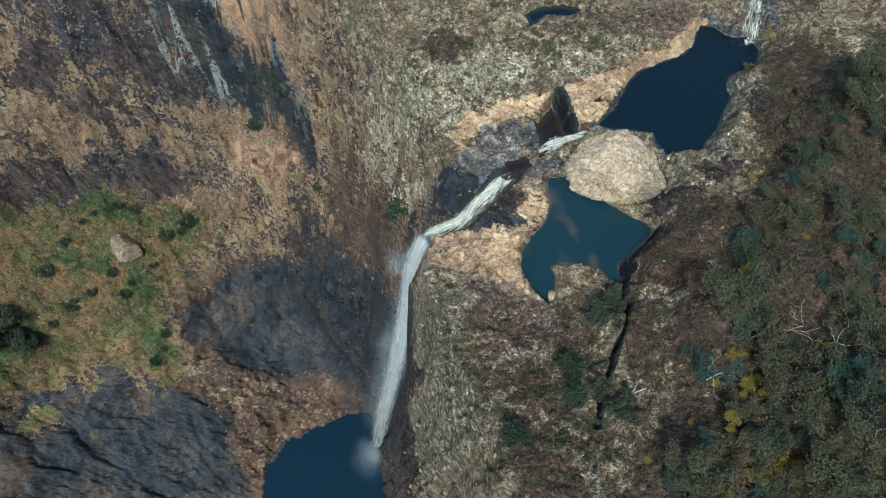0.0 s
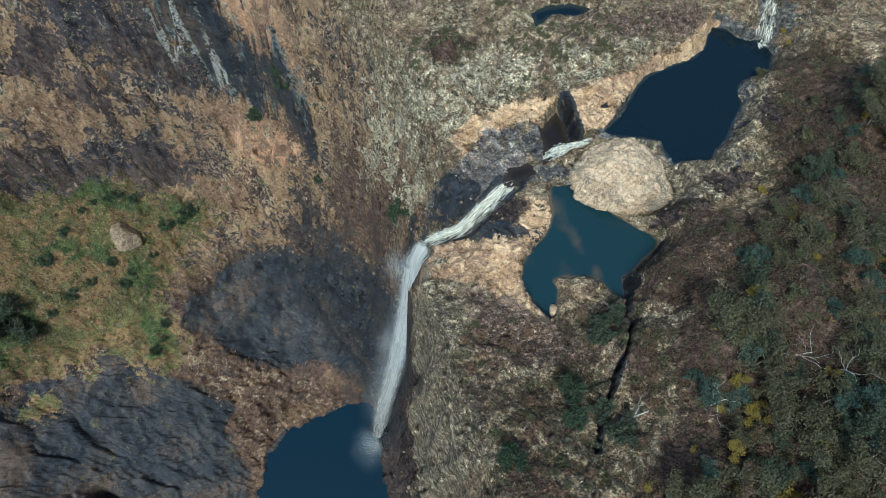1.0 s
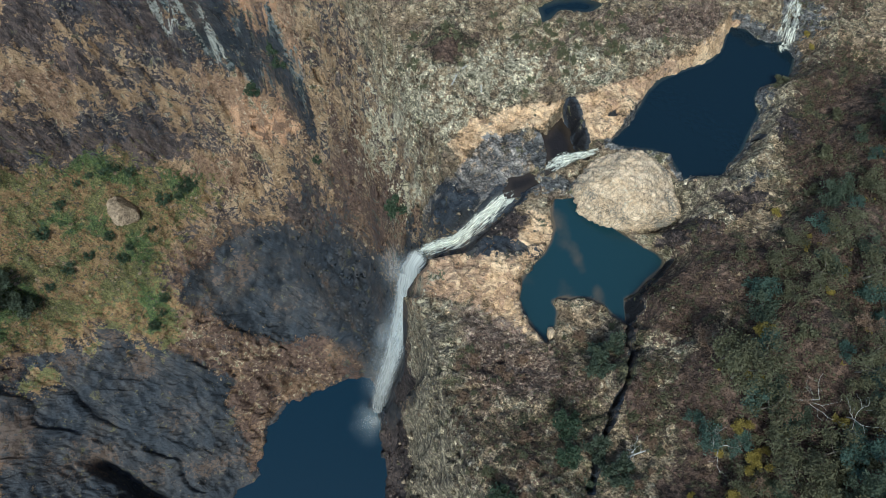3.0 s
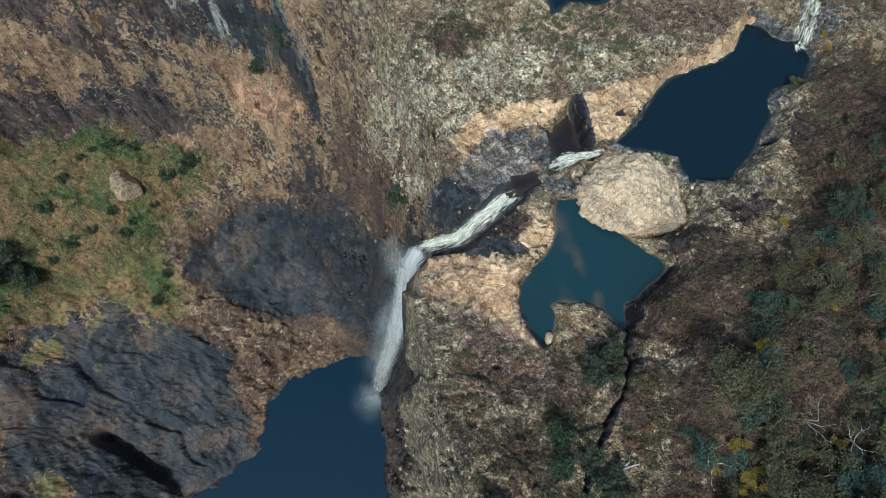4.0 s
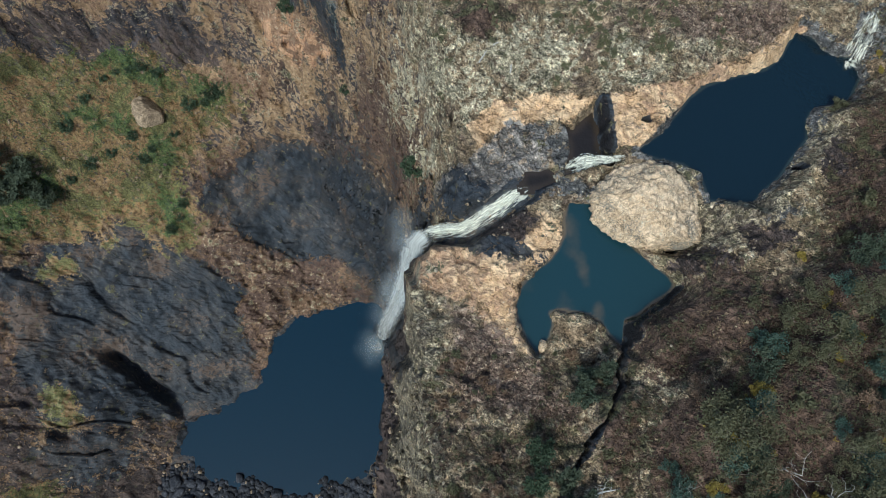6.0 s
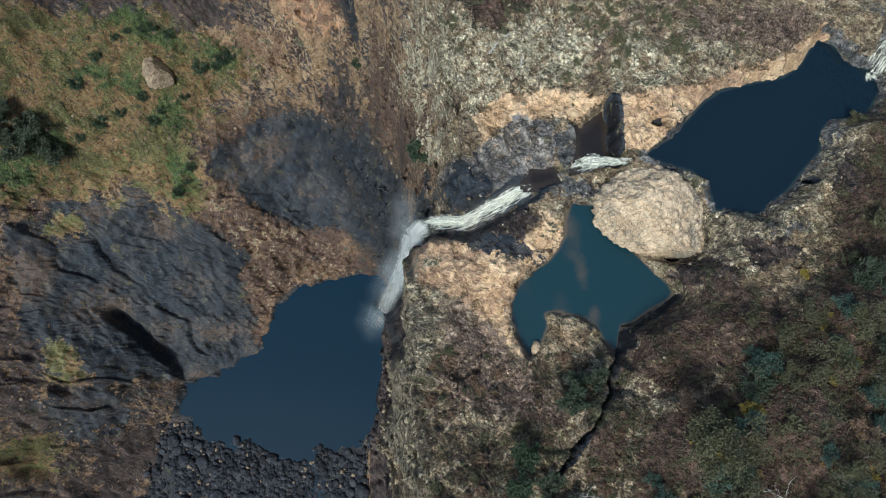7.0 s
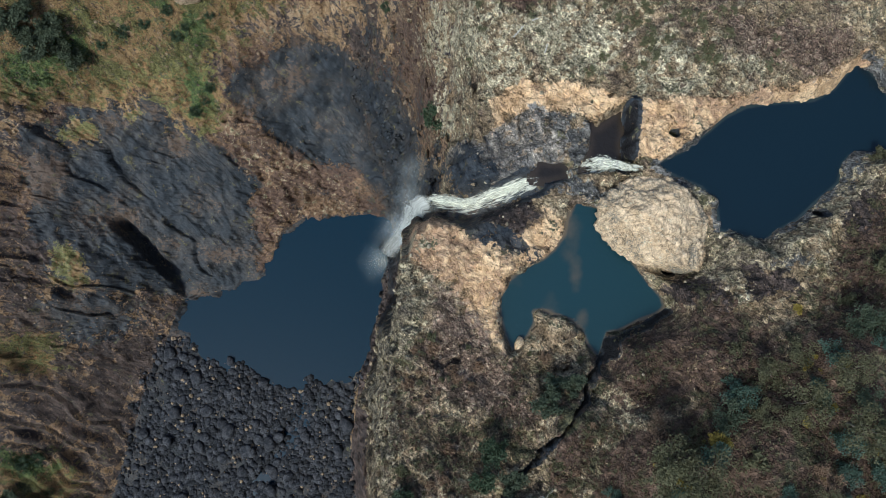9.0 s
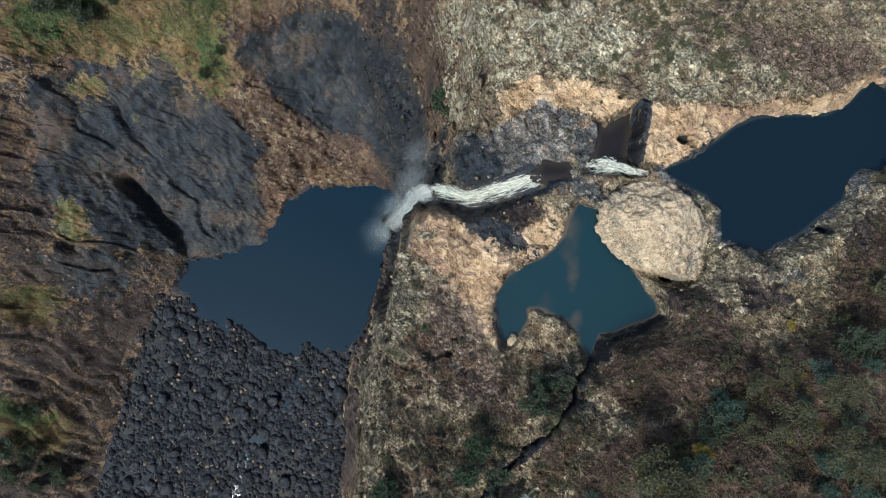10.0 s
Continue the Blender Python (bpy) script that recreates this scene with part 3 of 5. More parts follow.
def ground_height(x, y):
    x, y = np.asarray(x, float), np.asarray(y, float)
    # the plateau and the hill
    plate = spot_height(x, y)
    hill = smooth(8, 18, plate)
    block, crack = cells(x + 1.2 * fbm(x, y, 5, 2, 3), y + 1.2 * fbm(x, y, 5, 2, 4), 5.2, 11)
    small, crack2 = cells(x + 0.4 * fbm(x, y, 2, 2, 5), y, 1.7, 21)
    relief = 0.75 * block - 0.5 * (1 - smooth(0, 0.12, crack)) + 0.34 * small - 0.25 * (1 - smooth(0, 0.15, crack2)) + 0.5 * fbm(x, y, 9, 5, 6) + 0.42 * ridged(x, y, 2.6, 4, 9)
    plate = plate + relief * (1 - 0.55 * hill) + hill * 1.2 * fbm(x, y, 14, 4, 8)
    # the gorge between its contours
    bend = 1 - smooth(-20, 4, x) * smooth(-70, -40, y) * (1 - smooth(70, 95, y))
    wx = x + (2.6 * fbm(x, y, 26, 3, 40) * bend + 1.5 * fbm(x, y, 7, 4, 41)) * (0.35 + 0.65 * bend)
    wy = y + (2.6 * fbm(x, y, 26, 3, 42) * bend + 1.5 * fbm(x, y, 7, 4, 43)) * (0.35 + 0.65 * bend)
    ledge, _ = cells(x * 0.9 + 0.8 * fbm(x, y, 3, 2, 44), y + 0.8 * fbm(x, y, 3, 2, 45), 3.6, 46)
    ledge2, _ = cells(x + 0.8 * fbm(x, y, 3, 2, 47), y * 0.9, 3.9, 48)
    tooth, _ = cells(x, y, 1.6, 49)
    step = 1 - 0.6 * smooth(-40, -30, x) * smooth(12, 0, y)
    wx, wy = wx + step * (0.6 * ledge + 0.22 * tooth), wy + step * (0.6 * ledge2 + 0.22 * tooth)
    z = plate
    far, within = [], []
    for level, line in CONTOURS:
        far.append(line_far(line, wx, wy)[0])
        within.append(inside(line, wx, wy))
    for k in range(len(CONTOURS) - 1, 0, -1):
        low, high = CONTOURS[k - 1][0], CONTOURS[k][0]
        up = plate if k == len(CONTOURS) - 1 else high
        share = far[k - 1] / (far[k - 1] + far[k] + 1e-6)
        z = np.where(within[k] & ~within[k - 1], low + (up - low) * share, z)
    depth = smooth(4, 40, plate - z)
    floor_d = signed(PLUNGE, x, y)
    floor = np.where(floor_d < 0, np.maximum(-280, -272.3 + 0.35 * floor_d), -272.3 + np.minimum(2.2, 0.16 * floor_d)) + 0.8 * fbm(x, y, 8, 4, 61)
    lane = line_far([(-78, -72), (-72, -92), (-78, -112), (-92, -135), (-100, -180)], x, y)[0]
    floor = floor - 3.4 * (1 - smooth(2, 7, lane + 3 * fbm(x, y, 10, 2, 62)))
    z = np.where(within[0], floor, z)
    # slabs and beds on the left bank, blocks on the walls
    slab_d, bowl_d = signed(SLAB, x, y), signed(BOWL, x, y)
    slab = depth * np.maximum(1 - smooth(-4, 10, slab_d), 0.8 * smooth(-130, -160, x) * smooth(-20, -45, y))
    bare = np.maximum(slab, depth * (1 - smooth(-10, 6, bowl_d)))
    u = (0.70 * x + 0.72 * y + 9 * fbm(x, y, 40, 4, 51)) / 21.0
    saw = u - np.floor(u)
    saw2 = u * 3.7 + 0.8 * fbm(x, y, 12, 2, 66)
    saw2 = saw2 - np.floor(saw2)
    notch = smooth(0.0, 0.45, fbm(x, y, 34, 3, 52))
    z = z + slab * ~within[0] * (3.0 * (saw - 0.5) * notch + 0.9 * (saw2 - 0.5) * (1.2 - notch) + 0.5 * fbm(x, y, 6, 4, 53) + 0.3 * ridged(x, y, 5, 3, 54))
    v = (0.45 * x + 0.89 * y + 7 * fbm(x, y, 35, 3, 68)) / 16.0
    v = v - np.floor(v)
    ribs = depth * ~within[0] * smooth(-135, -160, x) * smooth(-15, -40, y)
    z = z + ribs * smooth(-0.3, 0.3, fbm(x, y, 30, 2, 73)) * 6.0 * (np.sin(6.283 * v) * 0.5 + v - 0.5)
    lawn = field(MEADOW, x, y, 8, 3)
    rough = depth * (1 - 0.65 * lawn) * (1 - 0.82 * smooth(0.2, 0.8, bare)) * (1 - 0.7 * smooth(-40, -30, x) * smooth(12, 0, y))
    big, gap = cells(x + 2 * fbm(x, y, 8, 2, 55), y + 2 * fbm(x, y, 8, 2, 56), 7.5, 57)
    z = z + rough * ~within[0] * (1.9 * big + 2.4 * ridged(x, y, 11, 5, 58) + 3.0 * fbm(x, y, 26, 3, 67) + 0.9 * fbm(x, y, 3.5, 3, 60) - 1.2)
    fissure, along = line_far([(-187, 12), (-172, -2), (-160, -14), (-147, -28)], x + 1.5 * fbm(x, y, 8, 2, 59), y)
    z = z - np.where(within[1], 13.0, 9.0) * (1 - smooth(0.4, 5.0, fissure)) * smooth(0, 0.6, along)
    z = np.where(within[0], z, np.maximum(z, -271.0))
    # channels and pools
    z = z - 5.5 * (1 - smooth(0.15, 0.6, line_far([p[:2] for p in GULLY], x + 0.7 * fbm(x, y, 5, 3, 74), y)[0]))
    moat = np.hypot((0.883 * (x - 40.8) - 0.469 * (y - 11.6)) / 12.4, (0.469 * (x - 40.8) + 0.883 * (y - 11.6)) / 9.8)
    z = np.where(moat < 1.25, np.minimum(z, -6.0 + 22.0 * np.maximum(moat - 0.9, 0)), z)
    crease = line_far(RAVINE, x + 2 * fbm(x, y, 9, 3, 64), y + 2 * fbm(x, y, 9, 3, 65))[0]
    z = z - 6.0 * (1 - smooth(0.3, 4.5, crease))
    for line, level, depth_in, steep in POOLS:
        xs, ys = [p[0] for p in line], [p[1] for p in line]
        near = (x > min(xs) - 14) & (x < max(xs) + 14) & (y > min(ys) - 14) & (y < max(ys) + 14)
        if not near.any():
            continue
        px, py = x[near], y[near]
        d = signed(line, px + 0.5 * fbm(px, py, 2.5, 3, 71), py + 0.5 * fbm(px, py, 2.5, 3, 72))
        zn = z[near]
        bed = level - 0.25 - np.minimum(depth_in, -0.5 * d)
        bank = np.clip(zn, level + 0.12 + 0.10 * d, level + 0.35 + steep * d)
        shore = np.where(d < 0, bed, np.where(d < 9, bank + (zn - bank) * smooth(2, 6, d), zn))
        z[near] = shore
    z = carve(z, x, y, CHUTE, 2.5, 3.2)
    z = carve(z, x, y, SPOUT, 1.8, 1.6)
    for hx, hy, hr in ((42.1, 30.4, 1.1), (45.3, 2.8, 1.2), (72.3, 17.6, 1.0), (29.0, 37.5, 0.5)):
        z = z - 3.6 * (1 - smooth(hr * 0.75, hr * 1.15, np.hypot(x - hx, (y - hy) * 1.2)))
    return z


# ---- building helpers ----
def mesh_of(name, verts, faces, material, smooth_faces=False):
    me = bpy.data.meshes.new(name)
    me.from_pydata([tuple(map(float, v)) for v in verts], [], faces)
    me.materials.append(material)
    if smooth_faces:
        me.polygons.foreach_set("use_smooth", [True] * len(me.polygons))
    me.update()
    return me


def thing(name, label, category, group="", kind="", data=None):
    return tagged(new(name, data), label, category, group, kind)


def part(name, me, parent, label=""):
    ob = new(name, me)
    ob.parent = parent
    return tagged(ob, label)


def grid_mesh(name, xs, ys, material):
    gx, gy = np.meshgrid(xs, ys)
    gz = ground_height(gx.ravel(), gy.ravel())
    co = np.stack([gx.ravel(), gy.ravel(), gz], 1)
    nx, ny = len(xs), len(ys)
    i = (np.arange(ny - 1)[:, None] * nx + np.arange(nx - 1)[None]).ravel()
    quads = np.stack([i, i + 1, i + 1 + nx, i + nx], 1).astype(np.int32)
    me = bpy.data.meshes.new(name)
    me.vertices.add(len(co))
    me.vertices.foreach_set("co", co.astype(np.float32).ravel())
    me.loops.add(quads.size)
    me.loops.foreach_set("vertex_index", quads.ravel())
    me.polygons.add(len(quads))
    me.polygons.foreach_set("loop_start", np.arange(0, quads.size, 4, dtype=np.int32))
    me.update(calc_edges=True)
    me.materials.append(material)
    return me, co


def blot(rows, x, y, grow=2.0):
    """Soft oval patches, each with a centre and two half axes."""
    out = np.zeros(len(x))
    wide = np.clip((10 - x) / 60, 0.35, 1.0)
    x, y = x + wide * 4 * fbm(x, y, 9, 5, 300, 0.65), y + wide * 4 * fbm(x, y, 9, 5, 301, 0.65)
    for cx, cy, ax, ay, bx, by in rows:
        det = ax * by - ay * bx
        if abs(det) < 4:
            det = math.copysign(4, det)
        u = ((x - cx) * by - (y - cy) * bx) / det
        v = ((y - cy) * ax - (x - cx) * ay) / det
        out = np.maximum(out, 1 - smooth(0.2, 1.5, np.hypot(u, v) / grow))
    return out


def spaced(parts):
    return np.unique(np.concatenate([np.arange(a, b, s) for a, b, s in parts]).round(3))


# ---- the ground ----
def field(line, x, y, edge, rag=0.0, seed=320):
    """A patch of ground with an outline: 1 well inside it, 0 well outside, a half on the line."""
    xs, ys = [p[0] for p in line], [p[1] for p in line]
    pad = 2 * edge + 3 * rag
    near = (x > min(xs) - pad) & (x < max(xs) + pad) & (y > min(ys) - pad) & (y < max(ys) + pad)
    out = np.zeros(len(x))
    px, py = x[near], y[near]
    d = signed(line, px + rag * fbm(px, py, 5 * rag + 2, 4, seed), py + rag * fbm(px, py, 5 * rag + 2, 4, seed + 1))
    out[near] = np.clip(0.5 - d / (2 * edge), 0, 1)
    return out


# Outline of the shaded band below the chute, painted as dark rock.
CHUTE_SHADE = [(-8, 10.6), (-0.8, 11.4), (6.7, 12.4), (15.6, 15.4), (17.5, 11), (13.4, 6.8), (7.8, 8.2), (2.1, 7.4)]
# Outlines of the larger patches of rock, earth and grass.
SLATE = [(-215, 150), (-182, 148), (-170, 146), (-158, 148), (-146, 150), (-131, 155), (-110, 154), (-101, 146), (-90, 142), (-101, 138), (-130, 138), (-152, 138), (-168, 136), (-215, 134)]
SLATE_HIGH = [(-136, 179), (-117, 180), (-94, 167), (-76, 156), (-64, 147), (-64, 144), (-85, 152), (-99, 161), (-111, 163), (-131, 172)]
ORANGE_FACE = [(-66, 160), (-44, 150), (-36, 130), (-33, 119), (-33, 111), (-41, 120), (-47, 131), (-56, 144)]
ORANGE_APRON = [(-76, 145), (-65, 143), (-45.7, 121.5), (-38.5, 112.7), (-49.9, 117), (-64, 125), (-76, 137)]
RAVINE_BED = [(-88, 168), (-70, 155), (-62, 148), (-51, 139), (-39.5, 121), (-34, 113.9), (-32, 104), (-38.7, 112.8), (-49.1, 129), (-67, 146), (-76, 153), (-86, 160)]
FAN_FIELD = [(-108, 138), (-81, 140), (-51, 118.2), (-31.3, 93.2), (-25.2, 69.5), (-51.5, 90.9), (-54.5, 102.8), (-85, 110), (-97, 115), (-106, 131)]
MEADOW = [(-186, 137), (-167, 137), (-148, 141), (-131, 137), (-110, 133), (-92, 124), (-96, 119), (-117, 109), (-129, 98), (-129, 81), (-125, 73), (-139, 56), (-153, 68), (-167, 72), (-173, 59), (-196, 71), (-225, 65), (-225, 137)]
BOWL_SLAB = [(-118, 89), (-92, 104), (-79, 105), (-60, 97), (-34.6, 75), (-28.9, 62.6), (-26.3, 53.2), (-33.3, 43.3), (-53.9, 43.1), (-84, 56), (-100, 62), (-114, 71), (-121, 79)]
BANK_SLAB = [(-175, 65), (-162, 71), (-151, 58), (-128, 47), (-111, 37), (-111, 20), (-105, 0), (-114, -20), (-127, -31), (-148, -23), (-171, 5), (-186, 12), (-203, 20), (-213, 34), (-211, 47), (-198, 44), (-181, 46)]
OUTCROP = [(-104, 43), (-90, 53), (-65, 57), (-40.4, 39.4), (-32.3, 24.9), (-57.5, 27.8), (-75, 20), (-94, 18), (-103, 0), (-111, -21), (-116, 8), (-119, 26)]
RED_WALL = [(-34.1, 96.5), (-16.6, 76), (-10.5, 56.2), (-3, 30), (1, 20), (-14.8, 39.8), (-26.1, 60), (-29.8, 78.1)]
LOW_BANK = [(-235, 28), (-204, 8), (-181, -21), (-176, -66), (-178, -112), (-194, -160), (-240, -160)]
TAN_BLOCK = [(-12, 7), (-1.4, 10), (4.8, 6.4), (11.3, 8), (17.5, 12), (22.5, 11), (22.5, 5), (14.5, -1), (11.5, -10), (12, -16.5), (13.8, -18.6), (7.5, -14.7), (2.8, -8.9), (-0.1, -5.5), (-4.7, -4.3), (-12, -3)]
MAUVE_BLOCK = [(-3.8, -5.3), (2.7, -9.4), (10.6, -17.5), (18.1, -21.9), (18.9, -30.2), (6.8, -29.6), (-0.1, -25.2), (-3.4, -17.7)]
PALE_EDGE = [(-8.6, 4), (-6, -8), (-5, -19.4), (-4.3, -29.6), (-5.7, -46.3), (-24, -45), (-20.7, -24.8), (-14, -16), (-12.6, -4)]
GREY_SADDLE = [(-1.6, 28.1), (1.8, 24.8), (9.4, 30.3), (15.3, 34.6), (21, 30.2), (22.4, 24), (16.4, 21.7), (14, 18.6), (6, 16.6), (-0.6, 16.6), (-2.7, 24.7)]
TAN_RING = [(4.7, 35.1), (10.8, 39.9), (18.8, 39.7), (22.6, 40.1), (29.6, 38.6), (32.7, 36.7), (31.4, 35), (27.4, 31.6), (23.3, 33.9), (15.2, 34.3), (9.5, 31.4), (6.1, 26.6)]
TAN_SHORE = [(33.2, 28.4), (32.7, 35.6), (38.9, 36.5), (54.9, 40), (67, 44), (77, 52), (80, 49), (71, 40), (57.9, 37.8), (48.4, 31.5), (40.9, 23.9), (34.6, 24.2)]
MAUVE_TOP = [(43.4, 56.9), (57.8, 54.2), (70, 53), (75, 50), (62, 45), (50.2, 48.5)]
PALE_BANK = [(52.6, 12.4), (63, 11), (70, 16), (76, 27), (81, 31), (89, 35), (99, 40), (97, 34), (85, 27), (75.5, 17.5), (66, 7.5), (55.5, 2), (46.2, -4.1), (46.9, 1.7)]
# Where the cliff shades the bowl's right side; that shade is painted on.
SHADED_FOOT = [(-36, 71.5), (-20.7, 55.6), (-14.3, 36.7), (-12, 22), (-23.2, 18), (-30.9, 22), (-48.7, 27.7), (-60, 42), (-44.4, 57.1)]
# Where each cover lies: centre and two half axes of soft patches.
# The patch at (7.7, 6.6) paints the shade below the chute.
WET_SHADED = [(-88, 82, 17.2, -1, 2.4, 8.8), (-47, 69, 12.7, -9.2, 4.4, 8.8), (-159, 36, 19, -1.6, 1.1, 8.7), (-143, -1, 13.4, -1.7, 1.4, 10.4), (-34, 51, 8.3, -6.1, 3.9, 8.1), (0.7, 19.5, 1.8, -2.3, 0.5, 3.2), (-192, -47, 10.8, 1.8, 0.3, 9.5), (7.7, 6.6, 4.5, -1.9, 0.3, 1.4), (5, 20, 1.6, -0.3, 0.3, 1.9), (-21, -9.5, 2.1, 0.6, -4, 5.7)]
DARK = [(62, 2.1, 3.5, -0.8, 0.7, 1.9), (79, 15.6, 2.2, -0.5, 0.8, 3.1), (50, -2.8, 2.5, -0.6, 0.4, 1.2), (-159, 144, 15.9, -1.1, 2.4, 2.3), (-117, 140, 8.9, -0.6, 0.9, 3.3), (-175, 146, 8.1, -0.2, 3.6, 1.8), (-99, 161, 10, -2.9, 1.9, 0.8), (-57, 142, 10.7, -10.7, 1.1, -0.4), (-146, 169, 7.3, -1.8, 2.1, 2.9), (-132, 158, 5.8, -0.5, 2.5, 1.5), (-93, 166, 7.2, -2.9, 1.8, -0.7), (-168, -70, 9.4, 1.3, -0.7, 8.4), (-182, -92, 4.6, 0.3, -1.2, 15.1), (-196, -99, 12.3, 0.8, -0, 5), (-203, -49, 8.5, 1.4, 0.4, 4.7), (-187, -9.8, 11.4, -1.7, -0.2, 7), (-145, -113, 9.8, 1.8, -2.2, 11.4), (-49, 96, 8.1, -6.1, 0.8, 2.9)]
GRASS = [(-153, 127, 18.3, -0.5, 1.5, 5.9), (-143, 104, 13.5, -0.3, 2.4, 6.7), (-187, 94, 12.9, -0.2, 3.2, 9.2), (-174, 81, 13.8, -0.3, 2.3, 4.4), (-141, 67, 6.7, -0.5, 2, 6.3), (-197, 66, 10.3, 0, 0.6, 3.3), (-214, -69, 6.2, 0.6, -0.7, 5.9), (-209, -139, 9.5, -0.1, -0.6, 8.2), (-203, 68, 19.1, 6.1, 0.3, 4.9), (-187, 117, 6.5, 0.3, 1.5, 7.3), (-195, -23, 4.4, 0.9, 0, 6), (-196, 47, 4.8, -0, 0.2, 2.8)]
GREEN = [(-143, 134, 11.3, -0.7, 0.7, 2.4), (-108, 124, 5.8, -0.2, 0.6, 3.3), (-139, 100, 5, -0.2, 1.9, 3.5), (-195, 83, 5.4, -0.1, 1.3, 5.6), (-208, 71, 9.7, 2.9, 0.1, 4.3), (-213, -130, 6.7, -0.1, -0.7, 3.8), (-198, -163, 12.7, -0.6, -0.5, 5), (-138, 73, 4.4, -0.1, 1.6, 5.7), (-168, 115, 4.3, -0.3, 0.7, 2.3), (-151, 112, 3.2, -0.2, 0.6, 2.5)]
TAN = [(-90, 127, 7.1, -1.4, 1.2, 2.7), (20, -13.4, 2.1, -0.5, 0.3, 1.8), (54, 6.7, 2, -1.1, 0.5, 1.7), (79, 26, 1.3, -0.8, 0.6, 1.8), (94, 41, 1.1, -1.4, 0.3, 1.8)]
EARTH = [(-44, 130, 4.3, -6, 2.6, -0.6), (-36, 117, 2.3, -2.8, 2.3, -0.4), (-149, 157, 13.1, -0.4, 2.8, 1.6), (-158, 155, 12, -0.3, 1.7, 1.9), (-70, 139, 12.4, -5.8, 1.1, 2.1), (-72, 22, 8.1, -1.1, 0.4, 2.5), (-110, 127, 3.7, 0.1, 0.9, 2.7), (-164, 78, 7.9, -0.7, 0.3, 2.9), (-84, 32, 7.8, 1.5, -0.2, 3.4), (-93, 107, 4, -0, 0.6, 1.7), (-213, -52, 3.4, 0.3, 0.5, 6.9), (-211, -76, 4.1, -0, -0.4, 3.9), (-194, -111, 4.1, -0.4, -0.3, 3.5)]
WHITE = [(-73, 156, 1.2, -0.7, 1, -0)]
RUST = [(-97, 37, 7.1, -0.4, 1.4, 5.6), (-107, 0.5, 4.2, -0.5, 0.7, 7.8), (-66, 51, 9.7, -1.6, 0.8, 4.3), (-75, 38, 12.6, -1.6, 1, 6.1), (-43, 32, 8.8, -3.3, 1.7, 6.4), (-24, 75, 4.6, -5.9, 1.8, 3.7), (-14.6, 54, 4.3, -7.6, 0.9, 3), (-16.2, -7.8, 2, -1.8, 0.8, 7.2), (-37, 81, 7.8, -7.8, 1, 3.1), (-105, 25, 5.7, -0.5, 1.7, 8.9)]
LICHEN = [(0, 49, 4.4, -5.4, 0.7, 5), (8.5, 42, 4, -0.6, 0.4, 3), (-8.6, 60, 3.9, -7.3, 1, 2.9), (27, 49, 2.4, -0.8, 0.8, 4.3), (19.1, 51, 5.9, -0.7, 0.7, 4.3), (38, 44, 3.4, -1.2, 0.6, 3.3), (-11.2, -8.5, 2, -2.2, 1.1, 8.7), (-19.7, -31, 4.5, -0.7, 2, 8.5), (-6.6, -2.9, 1.5, -2, 0.8, 5.8), (56, 1.2, 2.4, -0.7, 0.9, 1.7), (80, 24, 1.4, -0.5, 0.9, 2.1), (47, -5.8, 1.8, -1.3, 0.6, 1.2), (47, 7.9, 1, -0.1, 0.4, 1.9), (52, 51, 4.9, -1, 0.6, 2.8), (-5.9, 38, 3.7, -4.6, -0.3, 3.3)]
WORN = [(16, 30, 3.6, -1.1, 0.6, 3.3), (24, 27, 1.8, -0.4, 0.4, 2.6), (26, 17.4, 3.7, -0.6, 0.3, 1.5), (92, 45, 1.6, -1, -0.3, 1.4), (63, 7.9, 2.3, -0.4, 0.8, 1.4), (19.4, 19.8, 1.7, -0.7, 0.3, 1.5), (77, 27, 0.8, -0.5, 0.4, 1.9)]
LITTER = [(92, 19, 5, 0, 0, 8), (86, 8, 5, 0, 0, 6), (4, -40, 8, 0, 0, 7), (14, -33, 6, 0, 0, 5), (40, -16.1, 4.5, -1.4, 1.8, 5.2), (54, -12.2, 6.1, -1.3, 2.2, 5.2), (24, -34, 3.3, -0.5, 1.1, 5.5), (53, -34, 7.9, -1.2, 1.9, 6.6), (81, 8.8, 2.8, -1.1, 4.5, 8.7), (70, -15.3, 4.7, -1.3, 2.6, 6.9), (-3.1, -29, 4.3, -0.8, 1.1, 5.8), (5.4, -36, 4.8, -0.7, 1, 4.4), (3.3, -25, 4.4, -0.6, 0.5, 2.2), (16.9, -25, 2.7, -0.4, 0.8, 2.8), (9.4, 59, 4, -0.2, 0.4, 2.4)]
XS = spaced([(-2600, -700, 190), (-700, -300, 25), (-300, -220, 4), (-220, -24, 0.9), (-24, 100, 0.42), (100, 160, 3), (160, 400, 20), (400, 2700, 190)])
YS = spaced([(-2600, -500, 190), (-500, -220, 20), (-220, -75, 1.2), (-75, 72, 0.42), (72, 190, 0.9), (190, 300, 6), (300, 600, 25), (600, 2700, 190)])
ground_me, GROUND_CO = grid_mesh("ground", XS, YS, GROUND)
